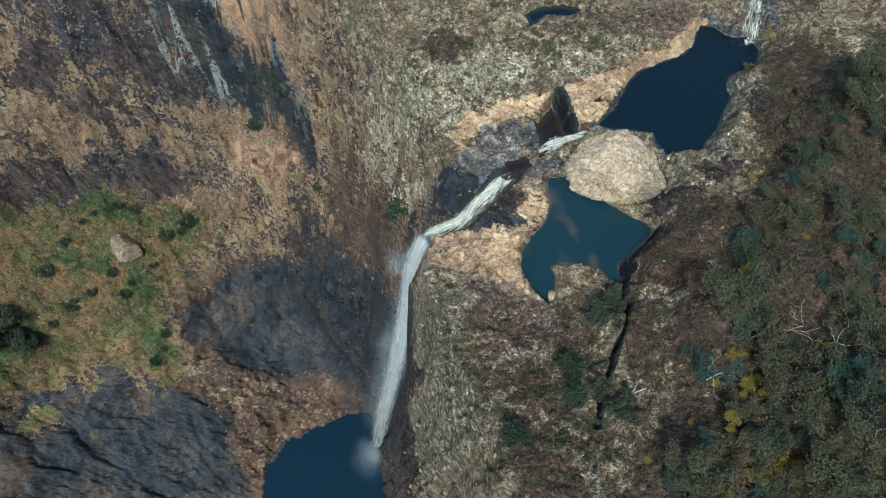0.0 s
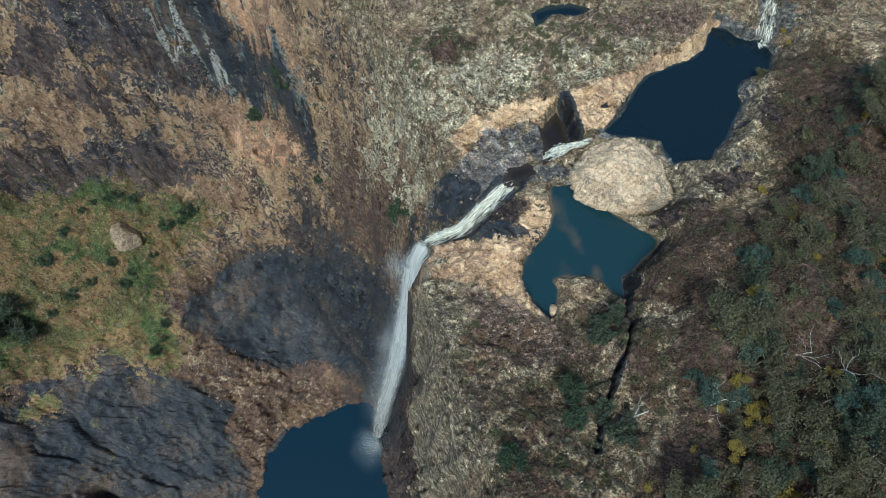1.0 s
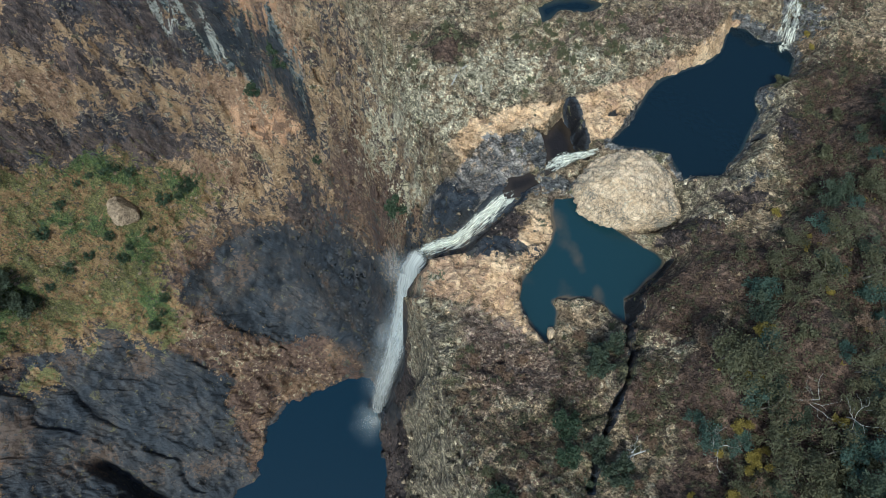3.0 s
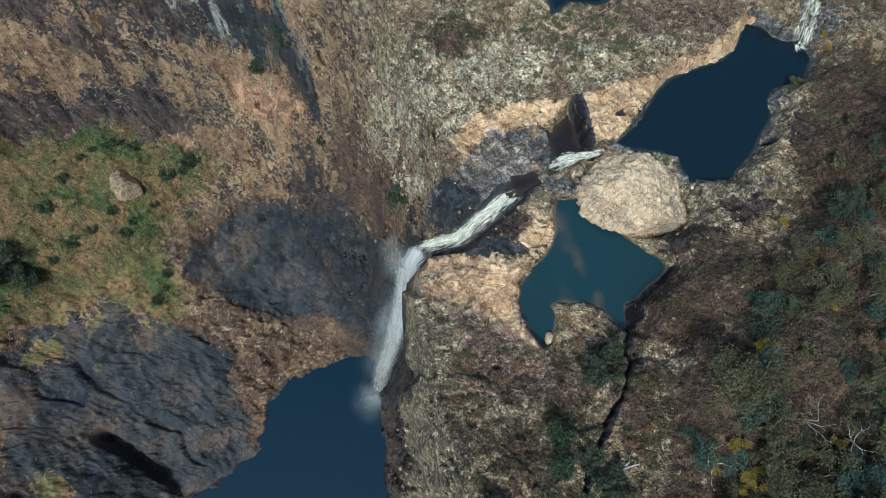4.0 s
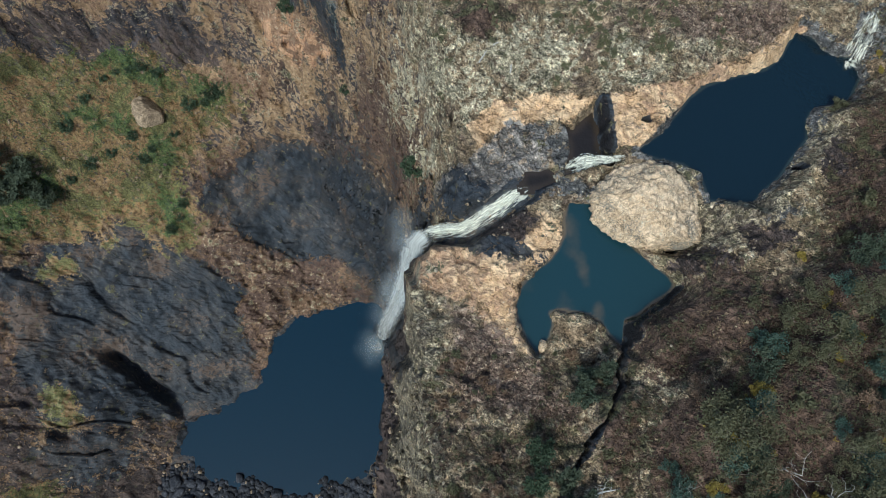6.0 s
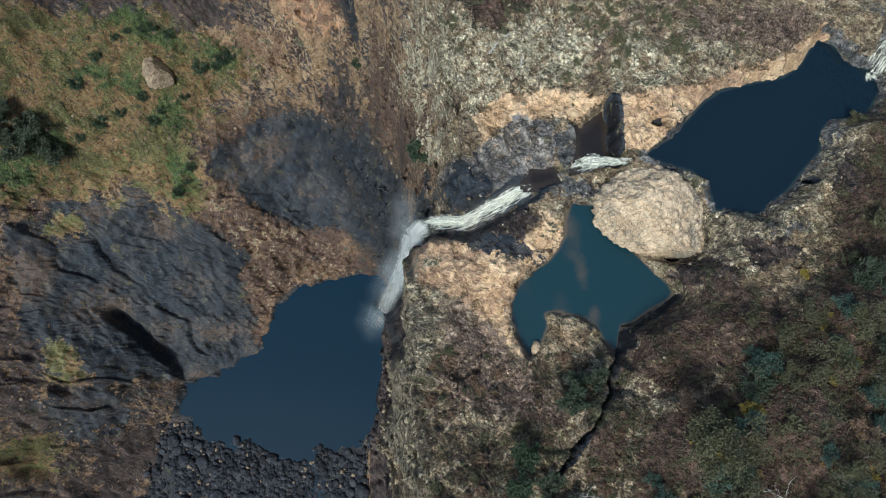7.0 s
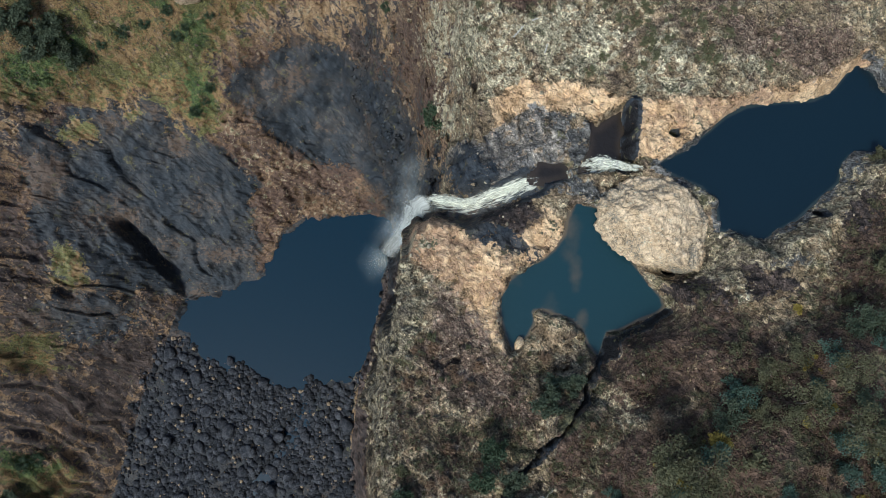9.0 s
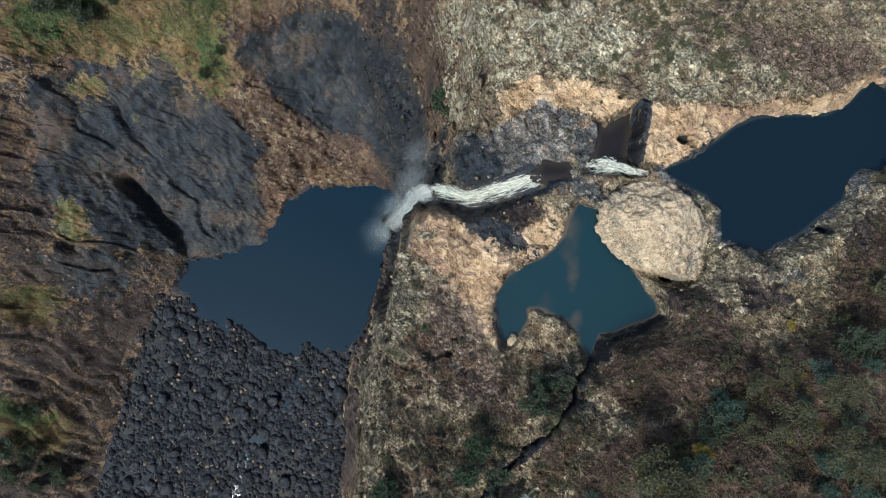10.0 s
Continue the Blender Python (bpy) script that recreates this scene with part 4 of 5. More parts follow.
def covers(px, py, pz):
    """The share of each cover at each place."""
    hill_mask = smooth(7, 12, spot_height(px, py)) * smooth(-12, 4, px)
    cover_a = np.stack([blot(WET_SHADED, px, py), blot(GRASS, px, py), np.maximum(1.15 * blot(TAN, px, py, 2.4), 0.88 * blot(EARTH, px, py)), blot(RUST, px, py)], 1)
    cover_b = np.stack([blot(LICHEN, px, py), np.maximum(blot(LITTER, px, py), hill_mask), blot(WORN, px, py), blot(GREEN, px, py)], 1)
    # the damp rock of the lower gorge
    edge = 5 * fbm(px, py, 12, 4, 310)
    damp_shade = np.maximum(1 - smooth(-5, 6, signed(SLAB, px, py) + edge), 1 - smooth(-8, 5, signed(BOWL, px, py) + edge))
    damp_shade = np.maximum(damp_shade, 1.62 * inside(CONTOURS[0][1], px, py))
    damp_shade = np.maximum(damp_shade, 1 - smooth(2.0, 5.0, line_far([p[:2] for p in CHUTE], px, py)[0] + 0.3 * edge))
    # shade painted dark in the gully, the potholes and on the cleft wall
    damp_shade = np.maximum(damp_shade, 1 - smooth(0.5, 0.9, line_far([p[:2] for p in GULLY], px, py)[0]))
    for hx, hy, hr in ((42.1, 30.4, 1.1), (45.3, 2.8, 1.2), (72.3, 17.6, 1.0)):
        damp_shade = np.maximum(damp_shade, 1 - smooth(hr * 0.8, hr * 1.1, np.hypot(px - hx, py - hy)))
    damp_shade = np.maximum(damp_shade, 1 - smooth(0.5, 2.0, line_far([(33.5, 35.8), (34.0, 24.5)], px, py)[0]))
    damp_shade = np.maximum(damp_shade, 0.85 * (1 - smooth(0.6, 2.6, line_far(RAVINE, px, py)[0] + 0.25 * edge)))
    damp_shade = np.maximum(damp_shade, smooth(-120, -185, pz) * smooth(-60, -45, px) * smooth(-14, 2, py))
    cover_a[:, 0] = np.maximum(cover_a[:, 0], damp_shade * (1 - 0.7 * cover_a[:, 3]))
    # spray-wet rock beside the fall, with the shade there painted in too
    near_fall = line_far([(-9.9, 11.6), (-17.7, 9.2), (-36.5, 4.4)], px, py)[0] + 0.6 * edge
    cover_a[:, 0] = np.maximum(cover_a[:, 0], 1.4 * (1 - smooth(7, 26, near_fall)) * smooth(-2, 4, py) * smooth(-28, -50, pz))
    foot = smooth(-95, -145, pz) * (px > -42) * (py < 7)
    cover_a[:, 3] = np.maximum(cover_a[:, 3], 1.3 * foot)
    cover_b[:, 0] *= 1 - foot
    # gully, shore hollow, potholes and cleft wall: their shade put in as black
    slot_shade = 1 - smooth(0.35, 0.75, line_far([p[:2] for p in GULLY], px + 0.7 * fbm(px, py, 5, 3, 74), py)[0])
    slot_shade = np.maximum(slot_shade, 1 - smooth(0.25, 0.75, line_far([(33.6, -17), (34.4, -15), (35.5, -12.5), (37.5, -11.4), (42, -8.6), (45.8, -5.5)], px, py)[0]))
    slot_shade = np.maximum(slot_shade, 1 - smooth(0.7, 1.1, np.hypot(px - 34.6, (py + 14.3) * 0.55) / 1.35))
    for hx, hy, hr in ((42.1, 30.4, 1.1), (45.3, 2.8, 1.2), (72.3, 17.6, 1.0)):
        slot_shade = np.maximum(slot_shade, 1 - smooth(hr * 0.8, hr * 1.15, np.hypot(px - hx, (py - hy) * 1.2)))
    slot_shade = np.maximum(slot_shade, 1 - smooth(0.6, 1.2, line_far([(33.4, 35.4), (33.9, 25.5)], px, py)[0]))
    cover_a[:, 0] = np.maximum(cover_a[:, 0], 2.0 * slot_shade)
    cover_b[:, 1] *= (1 - slot_shade) * (1 - 0.68 * (px < 24) * (py < -8) * (spot_height(px, py) < 11))
    ledge_d = signed(TOP_POOL, px, py)
    cover_b[:, 2] = np.maximum(cover_b[:, 2], (1 - smooth(0.8, 2.2, ledge_d)) * (ledge_d > -0.5) * 0.9)
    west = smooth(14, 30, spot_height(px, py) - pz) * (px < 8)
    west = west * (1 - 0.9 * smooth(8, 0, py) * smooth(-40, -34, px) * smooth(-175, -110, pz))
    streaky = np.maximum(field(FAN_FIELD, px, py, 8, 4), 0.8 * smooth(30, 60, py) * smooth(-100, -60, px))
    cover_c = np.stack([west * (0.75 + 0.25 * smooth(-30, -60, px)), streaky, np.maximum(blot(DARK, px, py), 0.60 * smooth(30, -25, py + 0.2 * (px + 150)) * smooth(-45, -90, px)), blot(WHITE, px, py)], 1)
    cover_a[:, 0] = np.maximum(cover_a[:, 0], 1.42 * np.maximum(field(BOWL_SLAB, px, py, 5, 2), field(BANK_SLAB, px, py, 5, 2)))
    # the cliff's shade on the bowl, darkened by way of the wet cover
    cover_a[:, 0] = np.maximum(cover_a[:, 0], 1.2 * field(SHADED_FOOT, px, py, 5, 2))
    out = field(OUTCROP, px, py, 5, 2)
    cover_a[:, 0] *= 1 - 0.75 * out
    cover_a[:, 1] = np.maximum(cover_a[:, 1], 0.95 * field(MEADOW, px, py, 6, 3))
    cover_a[:, 3] = np.maximum(cover_a[:, 3], np.maximum(out, 0.40 * field(LOW_BANK, px, py, 6, 3)))
    low = smooth(-188, -212, pz) * smooth(-45, -60, px) * smooth(-40, 0, py)
    cover_a[:, 3] = np.maximum(cover_a[:, 3], 0.72 * low)
    nose = np.exp(-((px + 80) / 16) ** 2 - ((py - 30) / 9) ** 2)
    cover_a[:, 3] *= 1 - 0.85 * nose
    cover_a[:, 2] = np.maximum(cover_a[:, 2], 1.1 * nose)
    red = field(RED_WALL, px, py, 3, 1.5)
    ravine = field(RAVINE_BED, px, py, 2.5, 1)
    cover_d = np.stack([np.maximum(field(SLATE, px, py, 7, 4), field(SLATE_HIGH, px, py, 6, 3)), np.maximum(field(ORANGE_FACE, px, py, 4, 1.5), field(ORANGE_APRON, px, py, 4, 2)), red, ravine], 1)
    tan = np.maximum(np.maximum(field(TAN_BLOCK, px, py, 3, 1), field(TAN_RING, px, py, 1.5, 0.7)), field(TAN_SHORE, px, py, 1.6, 0.7))
    mauve = np.maximum(field(MAUVE_BLOCK, px, py, 4, 2), field(MAUVE_TOP, px, py, 4, 2))
    cover_e = np.stack([tan, mauve, field(GREY_SADDLE, px, py, 2, 1), np.maximum(field(PALE_EDGE, px, py, 3, 1.5), field(PALE_BANK, px, py, 3, 2))], 1)
    # shade below the chute put into the colour; the sheer wall coloured darker
    chute_shade = field(CHUTE_SHADE, px, py, 1.2, 0.6)
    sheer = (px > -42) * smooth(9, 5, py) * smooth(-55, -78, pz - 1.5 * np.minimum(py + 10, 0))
    cover_e[:, 0] *= (1 - smooth(-22, -40, pz)) * (1 - chute_shade)
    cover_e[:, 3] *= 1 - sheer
    cover_c[:, 2] = np.maximum(cover_c[:, 2], 1.3 * np.maximum(chute_shade, sheer))
    return cover_a, cover_b, cover_c, cover_d, cover_e


def dress(me, px, py, pz):
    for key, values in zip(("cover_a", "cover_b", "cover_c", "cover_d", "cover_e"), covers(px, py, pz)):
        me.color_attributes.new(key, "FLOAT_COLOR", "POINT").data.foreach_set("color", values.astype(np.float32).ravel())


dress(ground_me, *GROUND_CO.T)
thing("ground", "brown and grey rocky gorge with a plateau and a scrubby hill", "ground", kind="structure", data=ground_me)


# ---- water ----
def outline_water(name, line, level, material, label, margin=0.9, step=0.6, reach=3.0, bars=()):
    xs, ys = [p[0] for p in line], [p[1] for p in line]
    ax, ay = np.arange(min(xs) - 3, max(xs) + 3, step), np.arange(min(ys) - 3, max(ys) + 3, step)
    gx, gy = np.meshgrid(ax, ay)
    d = signed(line, gx.ravel(), gy.ravel())
    keep = (d < margin).reshape(gx.shape)
    nx = len(ax)
    verts = np.stack([gx.ravel(), gy.ravel(), np.full(gx.size, level)], 1)
    j, i = np.nonzero(keep[:-1, :-1] & keep[1:, :-1] & keep[:-1, 1:] & keep[1:, 1:])
    k = j * nx + i
    used = np.unique(np.concatenate([k, k + 1, k + nx, k + nx + 1]))
    place = np.full(gx.size, -1)
    place[used] = np.arange(len(used))
    me = mesh_of(name, verts[used], [tuple(int(v) for v in place[[a, a + 1, a + 1 + nx, a + nx]]) for a in k], material)
    shoal = np.clip(1 + d[used] / reach, 0, 1)
    for bx, by, br in bars:
        shoal = np.maximum(shoal, 0.52 * (1 - smooth(0.1, 1.9, np.hypot(verts[used, 0] - bx, (verts[used, 1] - by) * 0.6) / br)))
    me.color_attributes.new("shoal", "FLOAT_COLOR", "POINT").data.foreach_set("color", np.repeat(shoal[:, None], 4, 1).astype(np.float32).ravel())
    return thing(name, label, "water", kind="structure", data=me)


outline_water("water_upper_pool", TOP_POOL, -2.0, DEEP_WATER, "still dark blue pool above a granite boulder", reach=0.7)
outline_water("water_middle_pool", MID_POOL, -7.0, TEAL_WATER, "teal rock pool with sandy shallows", reach=1.1, bars=((27.0, -2.5, 2.0), (26.6, -0.5, 2.4), (26.2, 2.0, 2.6), (25.0, 5.0, 3.2), (24.5, 9.0, 3.4), (22.0, -7.6, 3.0), (14.5, -1.5, 2.6), (29.0, -9.5, 2.0)))
outline_water("water_cleft_pool", CLEFT_POOL, -7.6, BROWN_WATER, "dark rippled pool in a narrow rock cleft")
outline_water("water_step_pool", STEP_POOL, -9.2, BROWN_WATER, "small dark pool above the chute")
outline_water("water_side_pool", SIDE_POOL, -5.0, DEEP_WATER, "small dark rock pool on the plateau")
GORGE_FLOOR = [(-175, -240), (-165, -120), (-158, -70), (-155, -32), (-104, 14), (-70, 31), (-36, 33), (-28, 10), (-30, -60), (-34, -120), (-40, -240)]
outline_water("water_plunge_pool", GORGE_FLOOR, -272.0, GORGE_WATER, "deep blue plunge pool at the foot of the waterfall", step=2.0)


def ribbon(name, line, widths, material, thick=0.9, twist=0.0, rows=9, wave=0.15, seed=1, along=0.35, soft=1.3, fade=0.0):
    """A sheet of falling water along a line, soft at its edges."""
    rng = random.Random(seed)
    pts = [Vector(p) for p in line]
    dense, wide = [], []
    for k in range(len(pts) - 1):
        n = max(2, int((pts[k + 1] - pts[k]).length / 1.2))
        for i in range(n):
            u = i / n
            dense.append(pts[k].lerp(pts[k + 1], u))
            wide.append(widths[k] + (widths[k + 1] - widths[k]) * u)
    dense.append(pts[-1])
    wide.append(widths[-1])
    for _ in range(3):
        dense = [dense[0]] + [(a + b * 2 + c) / 4 for a, b, c in zip(dense, dense[1:], dense[2:])] + [dense[-1]]
    verts, cover, uvs, run = [], [], [], 0.0
    for k, p in enumerate(dense):
        ahead = (dense[min(k + 1, len(dense) - 1)] - dense[max(k - 1, 0)]).normalized()
        flat = Vector((-ahead.y, ahead.x, 0)) if abs(ahead.z) < 0.8 else Vector((math.cos(twist), math.sin(twist), 0))
        side = (flat - ahead * flat.dot(ahead)).normalized()
        out = ahead.cross(side)
        run += (p - dense[k - 1]).length if k else 0
        for j in range(rows):
            s = j / (rows - 1) * 2 - 1
            bulge = (1 - s * s) * 0.12 * wide[k] + wave * (rng.random() - 0.5)
            verts.append(p + side * s * wide[k] / 2 * (1 + 0.12 * math.sin(run * 0.7 + seed)) - out * bulge)
            end = min(1.0, k / 2.0, (len(dense) - 1 - k) / 3.0)
            if soft >= 3:  # spray fades in and out along a third of its length
                end = math.sin(math.pi * k / (len(dense) - 1)) ** 1.5 * 1.33 - 0.33
            cover.append(thick * (1 - s * s) ** soft * (0.25 + 0.75 * end) * (1 - fade * k / len(dense)))
            uvs.append((s * wide[k] * 1.1 + seed * 7.3, run * along))
    faces = [(k * rows + j, k * rows + j + 1, (k + 1) * rows + j + 1, (k + 1) * rows + j) for k in range(len(dense) - 1) for j in range(rows - 1)]
    me = mesh_of(name, verts, faces, material, True)
    me.color_attributes.new("thick", "FLOAT_COLOR", "POINT").data.foreach_set("color", [c for v in cover for c in (v, v, v, 1)])
    layer = me.uv_layers.new(name="UVMap")
    layer.data.foreach_set("uv", [c for loop in me.loops for c in uvs[loop.vertex_index]])
    return me


def waterfall(name, label, line, widths, strands, spread, thick=0.9, seed=1, veil=0, material=None, broken=0.0, along=0.35):
    """Falling water: overlapping strands, and a veil of spray round a tall fall."""
    material = material or FOAM
    root = thing(name, label, "waterfall")
    root.location = line[-1]
    back = Vector(line[-1])
    rng = random.Random(seed)

    def at(u):
        k = min(int(u * (len(line) - 1)), len(line) - 2)
        f = u * (len(line) - 1) - k
        return Vector(line[k]).lerp(Vector(line[k + 1]), f), widths[k] + (widths[k + 1] - widths[k]) * f

    def strand(lo, hi, ox, oy, grow, lift):
        own, wide = [], []
        for j in range(9):
            p, w = at(lo + (hi - lo) * j / 8)
            own.append(p + Vector((ox * w, oy * w, lift)) - back)
            wide.append(w * grow)
        return own, wide

    for k in range(strands):
        lo, hi = rng.uniform(0, broken), 1 - rng.uniform(0, broken)
        core = material is VEIL and k < 2
        if core:
            lo, hi = 0.0, 1.0
        own, wide = strand(lo, hi, 0 if core else rng.uniform(-1, 1) * spread, 0 if core else rng.uniform(-1, 1) * spread, 1.1 if core else rng.uniform(0.4, 0.85), 0.15 * k / strands)
        part("water_strand", ribbon("water_strand", own, wide, material, thick * (1.0 if core else rng.uniform(0.75, 1.1)), (-0.75 + 0.2 * k) if material is VEIL else 1.05 * k + 0.3, 9, 0.0 if material is VEIL else 0.25, seed * 50 + k, along, 1.2 if material is FOAM else 2.0, 0.4 if material is VEIL else 0.0), root)
    for k in range(veil):
        lo, hi = (0.0, 0.3, 0.0, 0.5)[k % 4], (0.75, 1.0, 0.45, 1.0)[k % 4]
        own, wide = strand(lo, hi, -0.2 - 0.08 * (k % 3), 0.15 * (k % 2), 1.9 + 0.3 * (k % 3), 0)
        part("spray_veil", ribbon("spray_veil", own, wide, MIST, 1.0, -0.7 + 0.3 * (k % 2), 21, 0.0, seed * 90 + k, 0.05, 3.4), root, "thin drifting spray")
    return root


FALL = [(-6.5, 13.0, -22.8), (-9.9, 11.6, -30), (-11.2, 11.0, -45), (-13.4, 10.3, -73), (-17.7, 9.2, -110), (-23.1, 7.9, -152), (-30.5, 6.2, -205), (-36.5, 4.4, -271.5)]
main_fall = waterfall("waterfall", "tall white waterfall dropping into a deep gorge", FALL, [4.6, 8.0, 9.0, 9.5, 10, 10.5, 11.5, 13], 4, 0.16, 1.0, 3, 2, VEIL, 0.3, 0.05)


def spray_puff(centre, radius, tall, seed, strength=1.0):
    """A soft bank of spray: a shallow dome that thins out to nothing at its rim."""
    rng = random.Random(seed)
    rings, spokes = 8, 24
    verts, thick, faces = [Vector((0, 0, tall))], [strength], []
    lobes = [rng.uniform(0.75, 1.2) for _ in range(spokes)]
    for i in range(1, rings + 1):
        u = i / rings
        for j in range(spokes):
            r = radius * u * (lobes[j] + lobes[j - 1] + lobes[(j + 1) % spokes]) / 3
            verts.append(Vector((math.cos(2 * math.pi * j / spokes) * r, math.sin(2 * math.pi * j / spokes) * r, tall * (1 - u * u))))
            thick.append(strength * (1 - u * u) ** 2)
    for j in range(spokes):
        faces.append((0, 1 + j, 1 + (j + 1) % spokes))
        for i in range(rings - 1):
            a, b = 1 + i * spokes + j, 1 + i * spokes + (j + 1) % spokes
            faces.append((a, a + spokes, b + spokes, b))
    me = mesh_of("spray_bank", [v + Vector(centre) - Vector(FALL[-1]) for v in verts], faces, MIST, True)
    me.color_attributes.new("thick", "FLOAT_COLOR", "POINT").data.foreach_set("color", [c for v in thick for c in (v, v, v, 1)])
    layer = me.uv_layers.new(name="UVMap")
    layer.data.foreach_set("uv", [c for loop in me.loops for c in (verts[loop.vertex_index].x * 0.4 + seed, verts[loop.vertex_index].y * 0.4)])
    part("spray_bank", me, main_fall, "thin drifting spray")


for k, (x, y, z, r, tall, strength) in enumerate(((-40, 3, -270.5, 17, 2, 0.8), (-39, 5, -268, 11, 3, 0.7), (-12.5, 17, -50, 7, 4, 0.9), (-13.5, 26, -64, 8, 4, 0.7), (-19, 13, -105, 9, 4, 0.8))):
    spray_puff((x, y, z), r, tall, 970 + k, strength)
waterfall("chute_cascade", "white cascade sliding down a rock chute", [(16.6, 18.8, -8.9), (14.6, 17.6, -9.2), (8, 14.4, -12.2), (1.6, 11.7, -17), (-5.0, 13.0, -21.8), (-8.2, 12.6, -25)], [2.8, 4.0, 4.6, 4.4, 4.4, 4.8], 7, 0.2, 0.72, 5, broken=0.08)
waterfall("boulder_cascade", "white cascade spilling past a granite boulder", [(38.5, 22.9, -1.8), (36.0, 22.7, -2.4), (32.6, 23.2, -4.4), (29.5, 23.9, -6.0), (26.4, 22.4, -7.2), (22.4, 21.2, -8.4)], [0.9, 1.4, 2.6, 4.8, 4.4, 3.0], 8, 0.32, 0.58, 7, broken=0.3, along=0.6)
waterfall("upper_cascade", "white cascade falling into the upper pool", [(90.6, 48.6, 6.4), (89.9, 46.6, 4.8), (89.2, 44.6, 1.2), (88.5, 42.0, -1.7)], [3.2, 4.6, 5.6, 6.4], 9, 0.35, 0.6, 9)


# ---- rocks ----
def rock_mesh(name, size, seed, material, detail=3, angular=0.25, faces_cut=(), fine=0.0):
    bm = bmesh.new()
    bmesh.ops.create_icosphere(bm, subdivisions=detail, radius=1.0)
    rng = random.Random(seed)
    cuts = [(Vector((rng.gauss(0, 1), rng.gauss(0, 1), rng.gauss(0, 0.8))).normalized(), rng.uniform(0.62, 0.92)) for _ in range(9)] + [(Vector(n).normalized(), d) for n, d in faces_cut]
    for v in bm.verts:
        p = v.co.normalized()
        r = 1.0 + angular * noise.fractal(p * 1.6 + Vector((seed * 3.1, 0, 0)), 0.8, 2.1, 5)
        q = p * r
        for n, d in cuts:
            over = q.dot(n) - d
            if over > 0:
                q -= n * over * 0.85
        if fine:
            q += p * fine * noise.fractal(q * 7.0, 0.7, 2.1, 5)
        v.co = Vector((q.x * size[0], q.y * size[1], q.z * size[2]))
    for f in bm.faces:
        f.smooth = True
    me = bpy.data.meshes.new(name)
    bm.to_mesh(me)
    bm.free()
    me.materials.append(material)
    return me


boulder = thing("boulder", "huge pale tan granite boulder between two rock pools", "boulder", data=rock_mesh("boulder", (13.0, 10.6, 10.5), 4, GRANITE, 6, 0.20, (((0.12, 0.1, 1), 0.60), ((-0.35, -0.7, 0.6), 0.58), ((0.9, 0.3, 0.3), 0.78), ((-1, 0.3, 0.1), 0.84), ((0.5, -0.9, 0.1), 0.74), ((0.2, 1, 0.1), 0.8), ((0.55, 0.25, 0.75), 0.62), ((-0.7, 0.2, 0.6), 0.66)), 0.06))
boulder.matrix_world = pose(40.8, 11.6, -3.6, 0, 0, -28)
balanced = thing("boulder", "rounded tan boulder lying on a grassy slope", "boulder", data=rock_mesh("boulder", (7, 8.5, 7), 12, BROWN_STONE, 5, 0.18))
balanced.matrix_world = pose(-139, 116, float(ground_height(np.array([-139.0]), np.array([116.0]))[0]) + 3, 0, 0, 20)
stone = thing("stone", "small pale upright stone at the pool's edge", "stone", data=rock_mesh("stone", (1.2, 1.7, 1.3), 31, GRANITE, 3))
stone.location = (16.6, -16.2, -6.6)
ROCKS = [rock_mesh("boulder", (1.0, rand, 0.8), 60 + k, DARK_STONE, 2, 0.3) for k, rand in enumerate((0.8, 0.9, 1.1, 0.7, 1.0, 1.2))]
rng = random.Random(8)
spots = []
while len(spots) < 290:
    x, y = rng.uniform(-165, -34), rng.uniform(-185, -62)
    if signed(PLUNGE, np.array([x]), np.array([y]))[0] < (-12 if rng.random() < 0.10 else 0.5) or not inside(CONTOURS[0][1], np.array([x + 4 if x < -100 else x]), np.array([y]))[0]:
        continue
    spots.append((x, y, 0.9 + 3.6 * rng.random() ** 2.2))
heights = ground_height(np.array([s[0] for s in spots]), np.array([s[1] for s in spots]))
for (x, y, r), z in zip(spots, heights):
    ob = thing("boulder", "dark grey boulder in the gorge bed", "boulder", "boulders in the gorge bed", data=rng.choice(ROCKS))
    ob.matrix_world = Matrix.LocRotScale((x, y, max(z, -272.8) + 0.3 * r), Euler((rng.uniform(-0.4, 0.4), rng.uniform(-0.4, 0.4), rng.uniform(0, 6.3))), (r, r, r * rng.uniform(0.7, 1.0)))


def scattered(name, label, category, points, shapes, material, flat=1.0):
    """Many small pieces joined into one mesh; points are rows of x, y, z, size."""
    rng = np.random.default_rng(5)
    all_v, all_f, base = [], [], 0
    for x, y, z, s in points:
        v, f = shapes[rng.integers(len(shapes))]
        a = rng.uniform(0, 6.283)
        ca, sa = math.cos(a), math.sin(a)
        w = np.stack([(v[:, 0] * ca - v[:, 1] * sa) * s + x, (v[:, 0] * sa + v[:, 1] * ca) * s + y, v[:, 2] * s * flat + z], 1)
        all_v.append(w)
        all_f.append(f + base)
        base += len(v)
    me = bpy.data.meshes.new(name)
    v, f = np.concatenate(all_v), np.concatenate(all_f)
    me.vertices.add(len(v))
    me.vertices.foreach_set("co", v.astype(np.float32).ravel())
    me.loops.add(f.size)
    me.loops.foreach_set("vertex_index", f.astype(np.int32).ravel())
    me.polygons.add(len(f))
    me.polygons.foreach_set("loop_start", np.arange(0, f.size, 3, dtype=np.int32))
    me.update(calc_edges=True)
    me.materials.append(material)
    return thing(name, label, category, kind="stuff", data=me)


def shape_of(me):
    me.calc_loop_triangles()
    return np.array([v.co[:] for v in me.vertices]), np.array([t.vertices[:] for t in me.loop_triangles])


